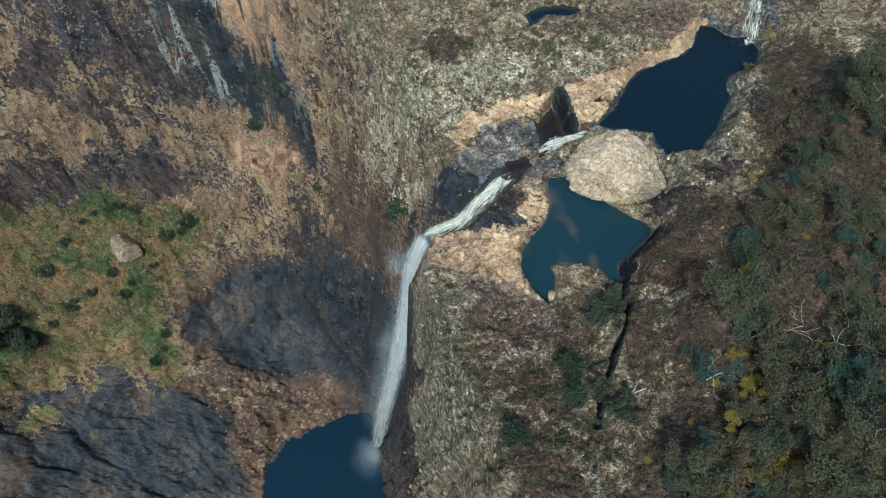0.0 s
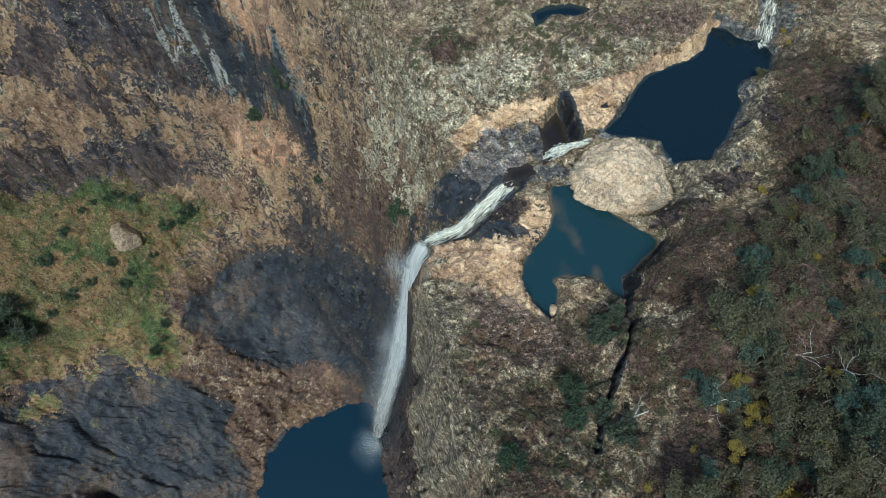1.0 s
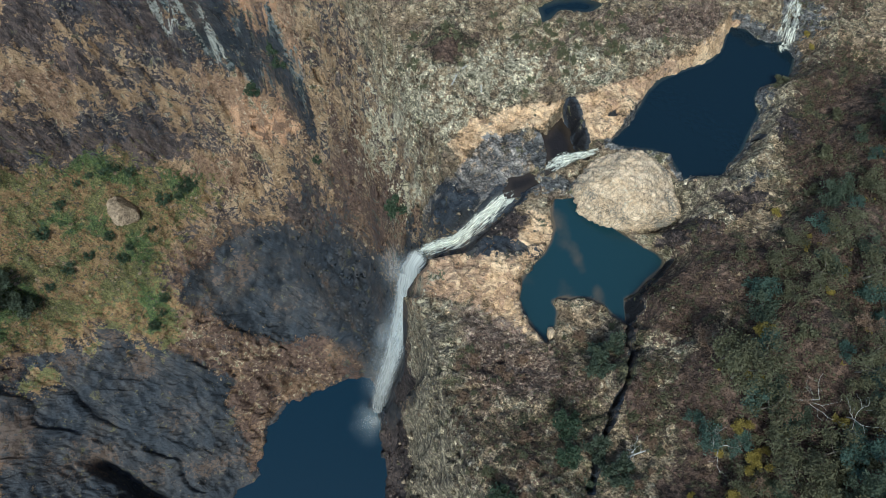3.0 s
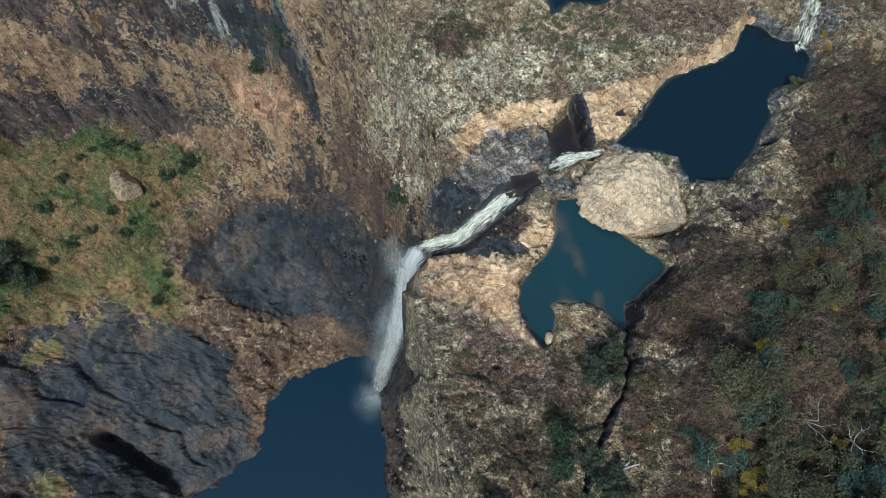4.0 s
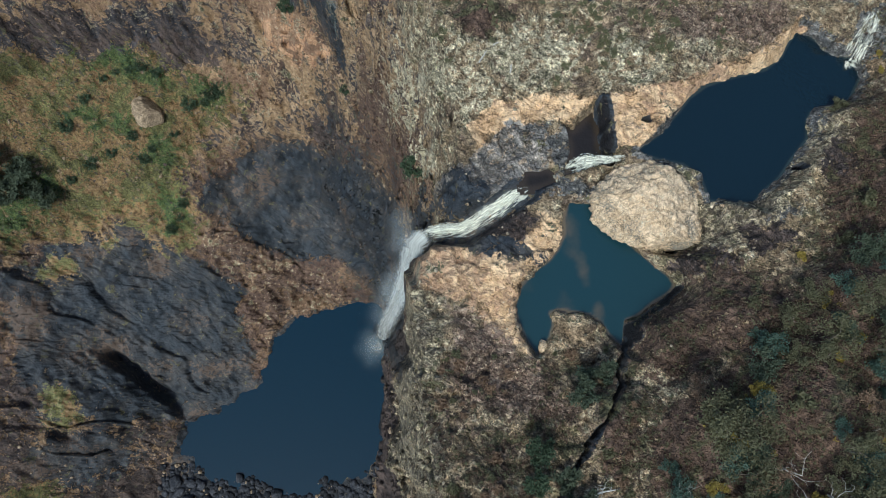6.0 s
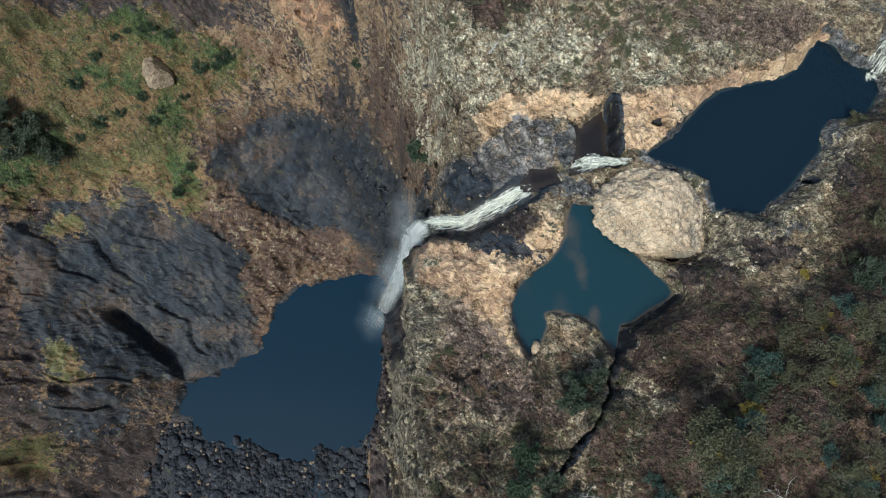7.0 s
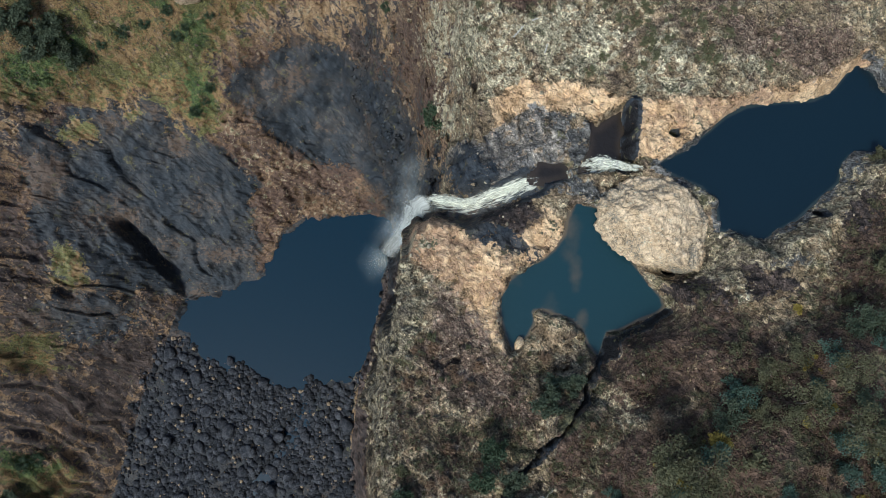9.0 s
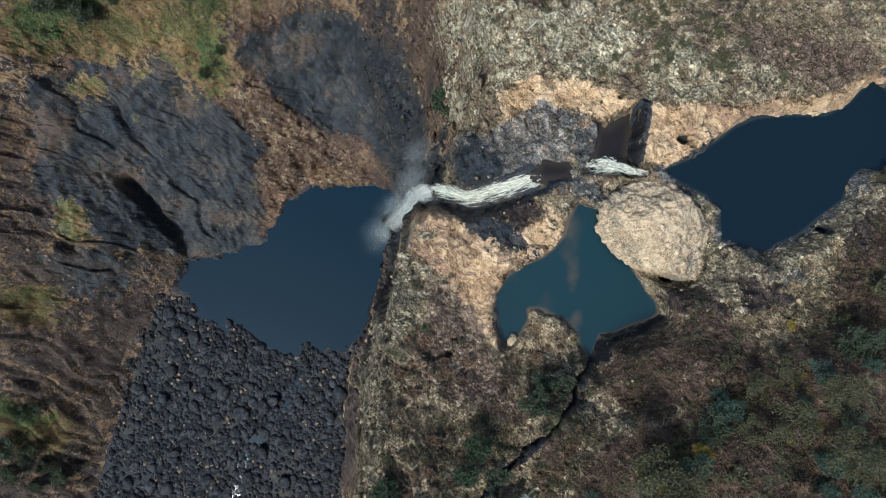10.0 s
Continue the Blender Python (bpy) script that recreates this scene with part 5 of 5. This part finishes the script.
PEBBLES = [shape_of(rock_mesh("pebble", (1, s, 0.7), 90 + k, DARK_STONE, 1, 0.3)) for k, s in enumerate((0.7, 0.9, 1.1, 1.0))]
nr = np.random.default_rng(3)
bx, by = nr.uniform(-178, -28, 27000), nr.uniform(-190, -56, 27000)
ok = (signed(PLUNGE, bx, by) + 6 * fbm(bx, by, 9, 3, 63) > 1) & inside(CONTOURS[0][1], bx + 6 * fbm(bx, by, 15, 3, 70), by) & (nr.random(len(bx)) < np.clip(0.75 + 1.0 * fbm(bx, by, 12, 3, 69), 0.2, 1))
bx, by = bx[ok], by[ok]
bz = np.maximum(ground_height(bx, by), -272.6)
more = nr.random(len(bx)) < 0.06
scattered("pale_rubble", "brown and pale stones among the dark rubble", "rubble", np.stack([bx, by, bz + 0.5, 0.4 + 1.3 * nr.random(len(bx)) ** 2.5], 1)[more], PEBBLES, BROWN_STONE)
scattered("gorge_rubble", "dark grey rock rubble covering the gorge bed", "rubble", np.stack([bx, by, bz + 0.1, 0.45 + 2.1 * nr.random(len(bx)) ** 2.8], 1), PEBBLES, DARK_STONE)


# ---- plants ----
def leaf_cloud(name, centres, per, spread, leaf, material, seed):
    """Clumps of small folded leaf sprays."""
    r = np.random.default_rng(seed)
    n = len(centres) * per
    c = np.repeat(np.array(centres), per, 0)
    size = np.repeat(np.array(spread), per)[:, None]
    d = r.normal(size=(n, 3))
    d /= np.linalg.norm(d, axis=1, keepdims=True)
    p = c + d * size * r.random((n, 1)) ** 0.45 * np.array([1, 1, 0.7])
    a = r.normal(size=(n, 3)) + np.array([0, 0, -0.2])
    a /= np.linalg.norm(a, axis=1, keepdims=True)
    b = np.cross(a, r.normal(size=(n, 3)) + np.array([0, 0, 0.8]))
    b /= np.linalg.norm(b, axis=1, keepdims=True) + 1e-9
    s = leaf * r.uniform(0.6, 1.3, (n, 1))
    lift = np.cross(a, b) * s * 0.25
    v = np.stack([p - a * s, p + b * s * 0.5 - lift, p + a * s, p - b * s * 0.5 - lift], 1).reshape(-1, 3)
    k = np.arange(n) * 4
    f = np.concatenate([np.stack([k, k + 1, k + 2], 1), np.stack([k, k + 2, k + 3], 1)])
    me = bpy.data.meshes.new(name)
    me.vertices.add(len(v))
    me.vertices.foreach_set("co", v.astype(np.float32).ravel())
    me.loops.add(f.size)
    me.loops.foreach_set("vertex_index", f.astype(np.int32).ravel())
    me.polygons.add(len(f))
    me.polygons.foreach_set("loop_start", np.arange(0, f.size, 3, dtype=np.int32))
    me.update(calc_edges=True)
    me.materials.append(material)
    return me


def limb(verts, faces, pts, radii, sides=6):
    base = len(verts)
    for k, p in enumerate(pts):
        ahead = (pts[min(k + 1, len(pts) - 1)] - pts[max(k - 1, 0)]).normalized()
        u = ahead.orthogonal().normalized()
        v = ahead.cross(u)
        for j in range(sides):
            a = 2 * math.pi * j / sides
            verts.append(p + (u * math.cos(a) + v * math.sin(a)) * radii[k])
    for k in range(len(pts) - 1):
        for j in range(sides):
            a, b = base + k * sides + j, base + k * sides + (j + 1) % sides
            faces.append((a, b, b + sides, a + sides))
    faces.append(tuple(base + (len(pts) - 1) * sides + j for j in range(sides)))


def wander(rng, start, way, length, steps, bend, lift=0.0):
    pts, way = [start.copy()], way.normalized()
    for _ in range(steps):
        way = (way + Vector((rng.gauss(0, bend), rng.gauss(0, bend), rng.gauss(0, bend * 0.6) + lift))).normalized()
        pts.append(pts[-1] + way * length / steps)
    return pts


def wood_mesh(name, rng, height, spread, limbs, twigs, thick, material, lean=0.08, twist=0.22):
    """Trunk, limbs and twigs; returns the mesh and the limb ends."""
    verts, faces, ends = [], [], []
    trunk = wander(rng, Vector((0, 0, -0.6)), Vector((rng.gauss(0, lean), rng.gauss(0, lean), 1)), height * 0.75, 7, 0.07)
    limb(verts, faces, trunk, [thick * (1.25 - 0.95 * k / 7) for k in range(8)], 7)
    ends.append(trunk[-1])
    for k in range(limbs):
        i = rng.randrange(3, 8)
        a = 2.4 * k + rng.uniform(-0.5, 0.5)
        start = trunk[i]
        pts = wander(rng, start, Vector((math.cos(a), math.sin(a), rng.uniform(0.25, 0.9))), spread * rng.uniform(0.7, 1.15), 6, twist, 0.04)
        r0 = thick * 0.5 * (1 - 0.07 * i)
        limb(verts, faces, pts, [max(0.02, r0 * (1 - 0.85 * j / 6)) for j in range(7)], 5)
        ends += [pts[-1], pts[-3]]
        for _ in range(twigs):
            j = rng.randrange(2, 6)
            a2 = a + rng.uniform(-1.3, 1.3)
            tw = wander(rng, pts[j], Vector((math.cos(a2), math.sin(a2), rng.uniform(0.1, 0.9))), spread * rng.uniform(0.25, 0.5), 4, twist * 1.3)
            limb(verts, faces, tw, [max(0.015, r0 * 0.4 * (1 - 0.8 * q / 4)) for q in range(5)], 4)
            ends.append(tw[-1])
    return mesh_of(name, verts, faces, material, True), ends


def tree(label, seed, height, spread, leaf, per=42, leaf_size=0.32, name="tree", bark=None, category="tree", group="trees on the hill"):
    rng = random.Random(seed)
    root = thing(name, label, category, group)
    wood, ends = wood_mesh("trunk", rng, height, spread, 6, 2, 0.05 * height * 0.6, bark or BARK)
    part("trunk", wood, root)
    part("crown", leaf_cloud("crown", [tuple(e) for e in ends], per, [spread * rng.uniform(0.26, 0.44) for _ in ends], leaf_size, LEAVES[leaf], seed), root)
    return root


def bush(label, seed, size, leaf, name="shrub", group="shrubs", leaf_size=0.2):
    rng = random.Random(seed)
    root = thing(name, label, "shrub", group)
    verts, faces, ends = [], [], []
    for k in range(7):
        a = k * 0.9 + rng.uniform(-0.3, 0.3)
        pts = wander(rng, Vector((0, 0, -0.2)), Vector((math.cos(a) * 0.8, math.sin(a) * 0.8, 1)), size * rng.uniform(0.7, 1.1), 4, 0.2)
        limb(verts, faces, pts, [0.05 * size * (1 - 0.8 * q / 4) + 0.01 for q in range(5)], 4)
        ends += [pts[-1], pts[-2]]
    part("stem", mesh_of("stem", verts, faces, BARK, True), root)
    part("foliage", leaf_cloud("foliage", [tuple(e) for e in ends], 26, [size * rng.uniform(0.3, 0.5) for _ in ends], leaf_size, LEAVES[leaf], seed), root)
    return root


def plant(make, spots, sizes=(0.8, 1.2), seed=1):
    """Stands one kind of plant on the ground at each spot: the first is built, the rest are copies."""
    rng = random.Random(seed)
    hs = ground_height(np.array([s[0] for s in spots], float), np.array([s[1] for s in spots], float))
    first = None
    for (x, y), z in zip(spots, hs):
        m = pose(x, y, float(z) - 0.1, 0, 0, rng.uniform(0, 360))
        s = rng.uniform(*sizes)
        if first is None:
            first = make()
            ob = first
        else:
            ob = copy_thing(first, m)
        ob.matrix_basis = m @ Matrix.Diagonal((s, s, s * rng.uniform(0.9, 1.1), 1))


def wooded(count, seed, box, gap, density):
    r = random.Random(seed)
    got = []
    while len(got) < count:
        c = [(r.uniform(box[0], box[1]), r.uniform(box[2], box[3])) for _ in range(400)]
        d = density(np.array([p[0] for p in c]), np.array([p[1] for p in c]))
        for p, w in zip(c, d):
            if r.random() < w and all((p[0] - q[0]) ** 2 + (p[1] - q[1]) ** 2 > gap * gap for q in got) and len(got) < count:
                got.append(p)
    return got


def dry(x, y):
    wetness = np.ones(len(x))
    for line in (TOP_POOL, MID_POOL, CLEFT_POOL, STEP_POOL, SIDE_POOL):
        wetness *= signed(line, x, y) > 0.6
    return wetness * (line_far([p[:2] for p in GULLY], x, y)[0] > 1.5) * (line_far([p[:2] for p in CHUTE], x, y)[0] > 3)


def hill_density(x, y):
    h = smooth(8, 15, spot_height(x, y)) * smooth(-7, 9, x - (40 + 0.58 * (y + 30)))
    return h * np.clip(0.55 + 1.3 * fbm(x, y, 16, 3, 200), 0.06, 1)


stand = wooded(300, 4, (18, 104, -80, 46), 2.4, hill_density)
random.Random(2).shuffle(stand)
KINDS = [("grey-green gum tree with an open crown", 101, 6.0, 3.8, "olive", 0.19, 0.36), ("dark green bushy tree among scrub", 102, 4.6, 3.0, "dark", 0.21, 0.34), ("tall olive gum tree with a ragged crown", 103, 7.0, 4.4, "olive", 0.18, 0.38),
         ("bluish green young tree among scrub", 104, 4.2, 2.6, "blue", 0.22, 0.3), ("small tree with yellowing leaves", 105, 3.8, 2.0, "yellow", 0.13, 0.24), ("half-bare tree with dry brown leaves", 106, 4.8, 3.0, "dry", 0.07, 0.3)]
start = 0
for label, seed, height, spread, leaf, share, size in KINDS:
    n = int(share * len(stand))
    plant(lambda: tree(label, seed, height, spread, leaf, 58 if leaf != "dry" else 36, size * 0.68), stand[start:start + n], (0.6, 1.15), seed)
    start += n


def dead_tree(label, seed, height, spread):
    rng = random.Random(seed)
    root = thing("dead_tree", label, "tree")
    wood, _ = wood_mesh("trunk", rng, height, spread, 5, 3, 0.15, PALE_BARK, 0.12, 0.38)
    part("trunk", wood, root)
    return root


for x, y, height, spread, seed in ((52.5, -40, 7, 6.0, 1), (58.5, -44.5, 8, 6.5, 2), (35.5, -45, 7, 6.0, 3), (23, -43, 4, 3.6, 4), (9, -57, 7, 3.5, 5), (53, -64, 8, 6.0, 6), (92, 3, 7, 3.5, 7)):
    plant(lambda: dead_tree("bleached white dead tree with bare crooked branches", 400 + seed, height, spread), [(x, y)], (1, 1), seed)
def splash(name, label, centre, spokes, reach, width, seed):
    rng = random.Random(seed)
    root = thing(name, label, "foam")
    root.location = centre
    for k in range(spokes):
        a = rng.uniform(0, 6.3)
        n = rng.uniform(0.5, 1.0) * reach
        line = [Vector((math.cos(a + 0.15 * j) * n * j / 3, math.sin(a + 0.15 * j) * n * j / 3, 0.25 + 0.04 * k)) for j in range(4)]
        part("foam_streak", ribbon("foam_streak", line, [width, width * 1.3, width, width * 0.6], FOAM, 0.75, 0, 7, 0.1, seed * 40 + k), root)
    return root


apron = thing("foam_apron", "white water spreading from the foot of the waterfall", "foam")
apron.location = (-36.5, 4.4, -271.6)
for k, (turn, out) in enumerate(((200, 11), (228, 16), (256, 13))):
    a = radians(turn)
    way = [Vector((math.cos(a) * out * j / 4, math.sin(a) * out * j / 4, max(0.1, 6.0 * (1 - j / 2.2) ** 3) + 0.05 * k)) for j in range(5)]
    part("foam_streak", ribbon("foam_streak", way, [5, 7, 8, 7, 5], VEIL, 0.5, a, 9, 0.0, 800 + k, 0.2, 1.6, 0.6), apron)
splash("cascade_foam", "white foam where the cascade meets the pool", (88.0, 41.6, -1.9), 6, 3.0, 1.3, 2)
splash("step_foam", "white foam at the foot of the small cascade", (23.4, 20.8, -8.9), 5, 2.0, 0.9, 3)


# single trees and shrubs that stand apart
plant(lambda: tree("green tree on the rock block above the falls", 120, 6.0, 3.0, "green", 60, 0.3, group="trees on the rock"), [(12.5, -36), (11.5, -41.5), (-3, -46)], (0.7, 1.0), 1)
plant(lambda: tree("dark green tree filling the gully head", 121, 5.5, 2.8, "dark", 60, 0.3, group="trees on the rock"), [(24.5, -23), (22, -26), (27, -22), (17, -41), (14, -48), (19, -46)], (0.75, 1.1), 2)
plant(lambda: tree("dense dark green tree on the gorge slope", 122, 9.0, 4.6, "dark", 70, 0.55, group="trees on the gorge slope"),
      [(-194, 82), (-200, 86), (-203, 78), (-196, 90), (-208, 84), (-190, 79), (-206, 93), (-212, 88), (-200, -160), (-207, -152), (-193, -166), (-212, -164), (-202, -172), (-215, -148)], (0.8, 1.3), 3)
plant(lambda: bush("green shrub on the gorge slope", 123, 3.2, "green", group="shrubs on the gorge slope", leaf_size=0.45),
      [(-143, 134), (-149, 133), (-137, 135), (-131, 133), (-156, 131), (-108, 124), (-112, 121), (-104, 126), (-140, 101), (-145, 97), (-135, 72), (-131, 78), (-139, 66), (-148, 107), (-160, 100), (-170, 96), (-41, 120), (-43, 123), (-36, 98), (-10, 44), (-9, 40), (-120, 120), (-128, 108), (-180, 88), (-165, 122), (-176, 110), (-213, -130), (-206, -126), (-60, 138)], (0.7, 1.5), 4)
bush_spots = wooded(140, 9, (18, 100, -78, 46), 1.6, lambda x, y: dry(x, y) * np.clip(0.1 + hill_density(x, y), 0, 1) * (spot_height(x, y) > 5))
plant(lambda: bush("small yellow-leaved shrub on the hill", 124, 1.1, "yellow", group="shrubs on the hill"), bush_spots[:70], (0.6, 1.2), 5)
plant(lambda: bush("low olive shrub on the hill", 125, 1.6, "olive", group="shrubs on the hill", leaf_size=0.26), bush_spots[70:], (0.7, 1.5), 6)


rock_bush = wooded(50, 19, (-2, 60, 42, 74), 2.2, lambda x, y: dry(x, y) * np.clip(0.1 + 1.3 * fbm(x, y, 12, 3, 240), 0, 1))
plant(lambda: bush("low grey-green shrub on the plateau rock", 126, 1.2, "olive", group="shrubs on the plateau", leaf_size=0.22), rock_bush, (0.6, 1.5), 7)
block_bush = wooded(60, 20, (-6, 30, -56, -14), 2.0, lambda x, y: dry(x, y) * np.clip(0.2 + 1.2 * fbm(x, y, 9, 3, 241), 0, 1) * (spot_height(x, y) < 12))
plant(lambda: bush("dry brown shrub on the rock block", 127, 1.1, "dry", group="shrubs on the rock block", leaf_size=0.2), block_bush[:40], (0.6, 1.5), 8)
plant(lambda: bush("grey-green shrub on the rock block", 128, 1.2, "olive", group="shrubs on the rock block", leaf_size=0.2), block_bush[40:], (0.6, 1.5), 9)


def fallen_log(seed, length):
    rng = random.Random(seed)
    verts, faces = [], []
    pts = wander(rng, Vector((-length / 2, 0, 0.12)), Vector((1, 0, 0)), length, 6, 0.06)
    pts = [Vector((p.x, p.y, 0.14)) for p in pts]
    limb(verts, faces, pts, [0.20 - 0.02 * k for k in range(7)], 7)
    limb(verts, faces, wander(rng, pts[4], Vector((0.5, 0.8, 0.2)), length * 0.3, 4, 0.2), [0.08, 0.06, 0.05, 0.03, 0.02], 5)
    return mesh_of("fallen_log", verts, faces, PALE_BARK, True)


for k, (x, y, turn, length) in enumerate(((8.7, 49, 55, 4.0), (12, 52, 30, 2.6), (23.5, -43, 20, 5.5), (15, 47, 75, 2.4))):
    ob = thing("fallen_log", "bleached fallen tree trunk lying on the ground", "log", data=fallen_log(700 + k, length))
    ob.matrix_world = pose(x, y, float(ground_height(np.array([x]), np.array([y]))[0]) + 0.1, 0, 0, turn)


# ---- low cover, too many to count ----
def cover(name, label, category, count, box, density, per, spread, leaf, material, seed, lift=0.15):
    r = np.random.default_rng(seed)
    x, y = r.uniform(box[0], box[1], count), r.uniform(box[2], box[3], count)
    keep = r.random(count) < density(x, y)
    x, y = x[keep], y[keep]
    z = ground_height(x, y)
    s = spread * r.uniform(0.5, 1.3, len(x))
    me = leaf_cloud(name, np.stack([x, y, z + lift], 1), per, s, leaf, material, seed)
    return thing(name, label, category, kind="stuff", data=me)


def shrubby(x, y):
    z = spot_height(x, y)
    return np.clip(smooth(4, 9, z) * smooth(-10, 6, x) + 0.8 * blot(LITTER, x, y), 0, 1) * np.clip(0.6 + fbm(x, y, 7, 3, 210), 0.1, 1) * dry(x, y)


cover("heath", "dry brown heath on the hill", "heath", 24000, (-10, 104, -80, 50), shrubby, 9, 0.55, 0.20, LEAVES["heath"], 31, 0.3)
cover("scrub", "low olive scrub on the hill", "scrub", 19000, (-10, 104, -80, 50), shrubby, 9, 0.6, 0.22, LEAVES["olive"], 32, 0.35)
cover("yellow_scrub", "small yellow-leaved bushes dotted over the hill", "scrub", 2600, (14, 104, -80, 46), lambda x, y: hill_density(x, y) * np.clip(-0.1 + 1.6 * fbm(x, y, 6, 3, 212), 0, 1), 22, 0.5, 0.16, LEAVES["yellow"], 36, 0.7)
cover("dry_grass", "tufts of dry grass on the plateau rock", "grass", 4500, (-12, 96, -60, 72), lambda x, y: dry(x, y) * np.clip(0.1 + fbm(x, y, 9, 3, 220), 0, 1) * (spot_height(x, y) < 8), 6, 0.3, 0.16, LEAVES["dry"], 33, 0.05)
cover("slope_grass", "yellow green grass on the gorge slope", "grass", 5000, (-230, -80, -180, 150), lambda x, y: blot(GRASS, x, y), 7, 1.2, 0.35, LEAVES["olive"], 34, 0.2)
cover("slope_scrub", "green scrub on the gorge slope", "scrub", 9000, (-230, -80, -180, 150), lambda x, y: blot(GREEN, x, y), 8, 1.3, 0.5, LEAVES["green"], 35, 0.3)
CRAGS = [shape_of(rock_mesh("crag", (1, s, 1.5), 230 + k, GROUND, 1, 0.4)) for k, s in enumerate((0.6, 0.8, 1.0, 1.2))]
wx, wy = nr.uniform(-60, 6, 60000), nr.uniform(-110, 125, 60000)
wz = ground_height(wx, wy)
tilt_x, tilt_y = ground_height(wx + 0.6, wy) - wz, ground_height(wx, wy + 0.6) - wz
steep = np.hypot(tilt_x, tilt_y) / 0.6
ok = (steep > 1.6) & (nr.random(60000) < np.clip(0.03 * steep, 0, 0.3) * np.clip(0.6 + 1.2 * fbm(wx, wz * 0.5, 14, 3, 250), 0.05, 1)) & (wz > -235) & ((wy > 14) | (wy < -14) | (wx < -28)) & (line_far([p[:2] for p in CHUTE], wx, wy)[0] > 3.2)
wx, wy, wz = wx[ok], wy[ok], wz[ok]
wz = wz + nr.uniform(-1, 1, len(wx)) * steep[ok] * 0.25
crags = scattered("wall_crags", "brown weathered crags standing out of the gorge wall", "crags", np.stack([wx, wy, wz, 0.35 + 1.1 * nr.random(len(wx)) ** 2], 1), CRAGS, GROUND)
crag_co = np.empty(len(crags.data.vertices) * 3, np.float32)
crags.data.vertices.foreach_get("co", crag_co)
dress(crags.data, *crag_co.reshape(-1, 3).T.astype(float))
CHIPS = [shape_of(rock_mesh("chip", (1, s, 0.6), 190 + k, GRANITE, 1, 0.3)) for k, s in enumerate((0.6, 0.8, 1.0))]
cx, cy = nr.uniform(-14, 96, 3600), nr.uniform(-60, 74, 3600)
ok = (dry(cx, cy) > 0) & (nr.random(3600) < np.clip(0.15 + blot(LICHEN, cx, cy) + 0.6 * fbm(cx, cy, 8, 3, 230), 0, 1)) & (spot_height(cx, cy) < 9)
cx, cy = cx[ok], cy[ok]
scattered("loose_stones", "pale loose stones on the plateau", "stones", np.stack([cx, cy, ground_height(cx, cy), 0.10 + 0.55 * nr.random(len(cx)) ** 3], 1), CHIPS, PALE_STONE)
sx, sy = nr.uniform(-220, -20, 3500), nr.uniform(-100, 180, 3500)
ok = ~inside(CONTOURS[0][1], sx, sy) & inside(CONTOURS[5][1], sx, sy) & (nr.random(3500) < np.clip(0.1 + fbm(sx, sy, 20, 3, 231), 0, 1)) & (signed(SLAB, sx, sy) > 3) & (signed(BOWL, sx, sy) > 3)
sx, sy = sx[ok], sy[ok]
scattered("scree", "brown scree and ledge rocks on the gorge sides", "scree", np.stack([sx, sy, ground_height(sx, sy), 0.3 + 1.0 * nr.random(len(sx)) ** 3], 1), CHIPS, BROWN_STONE)
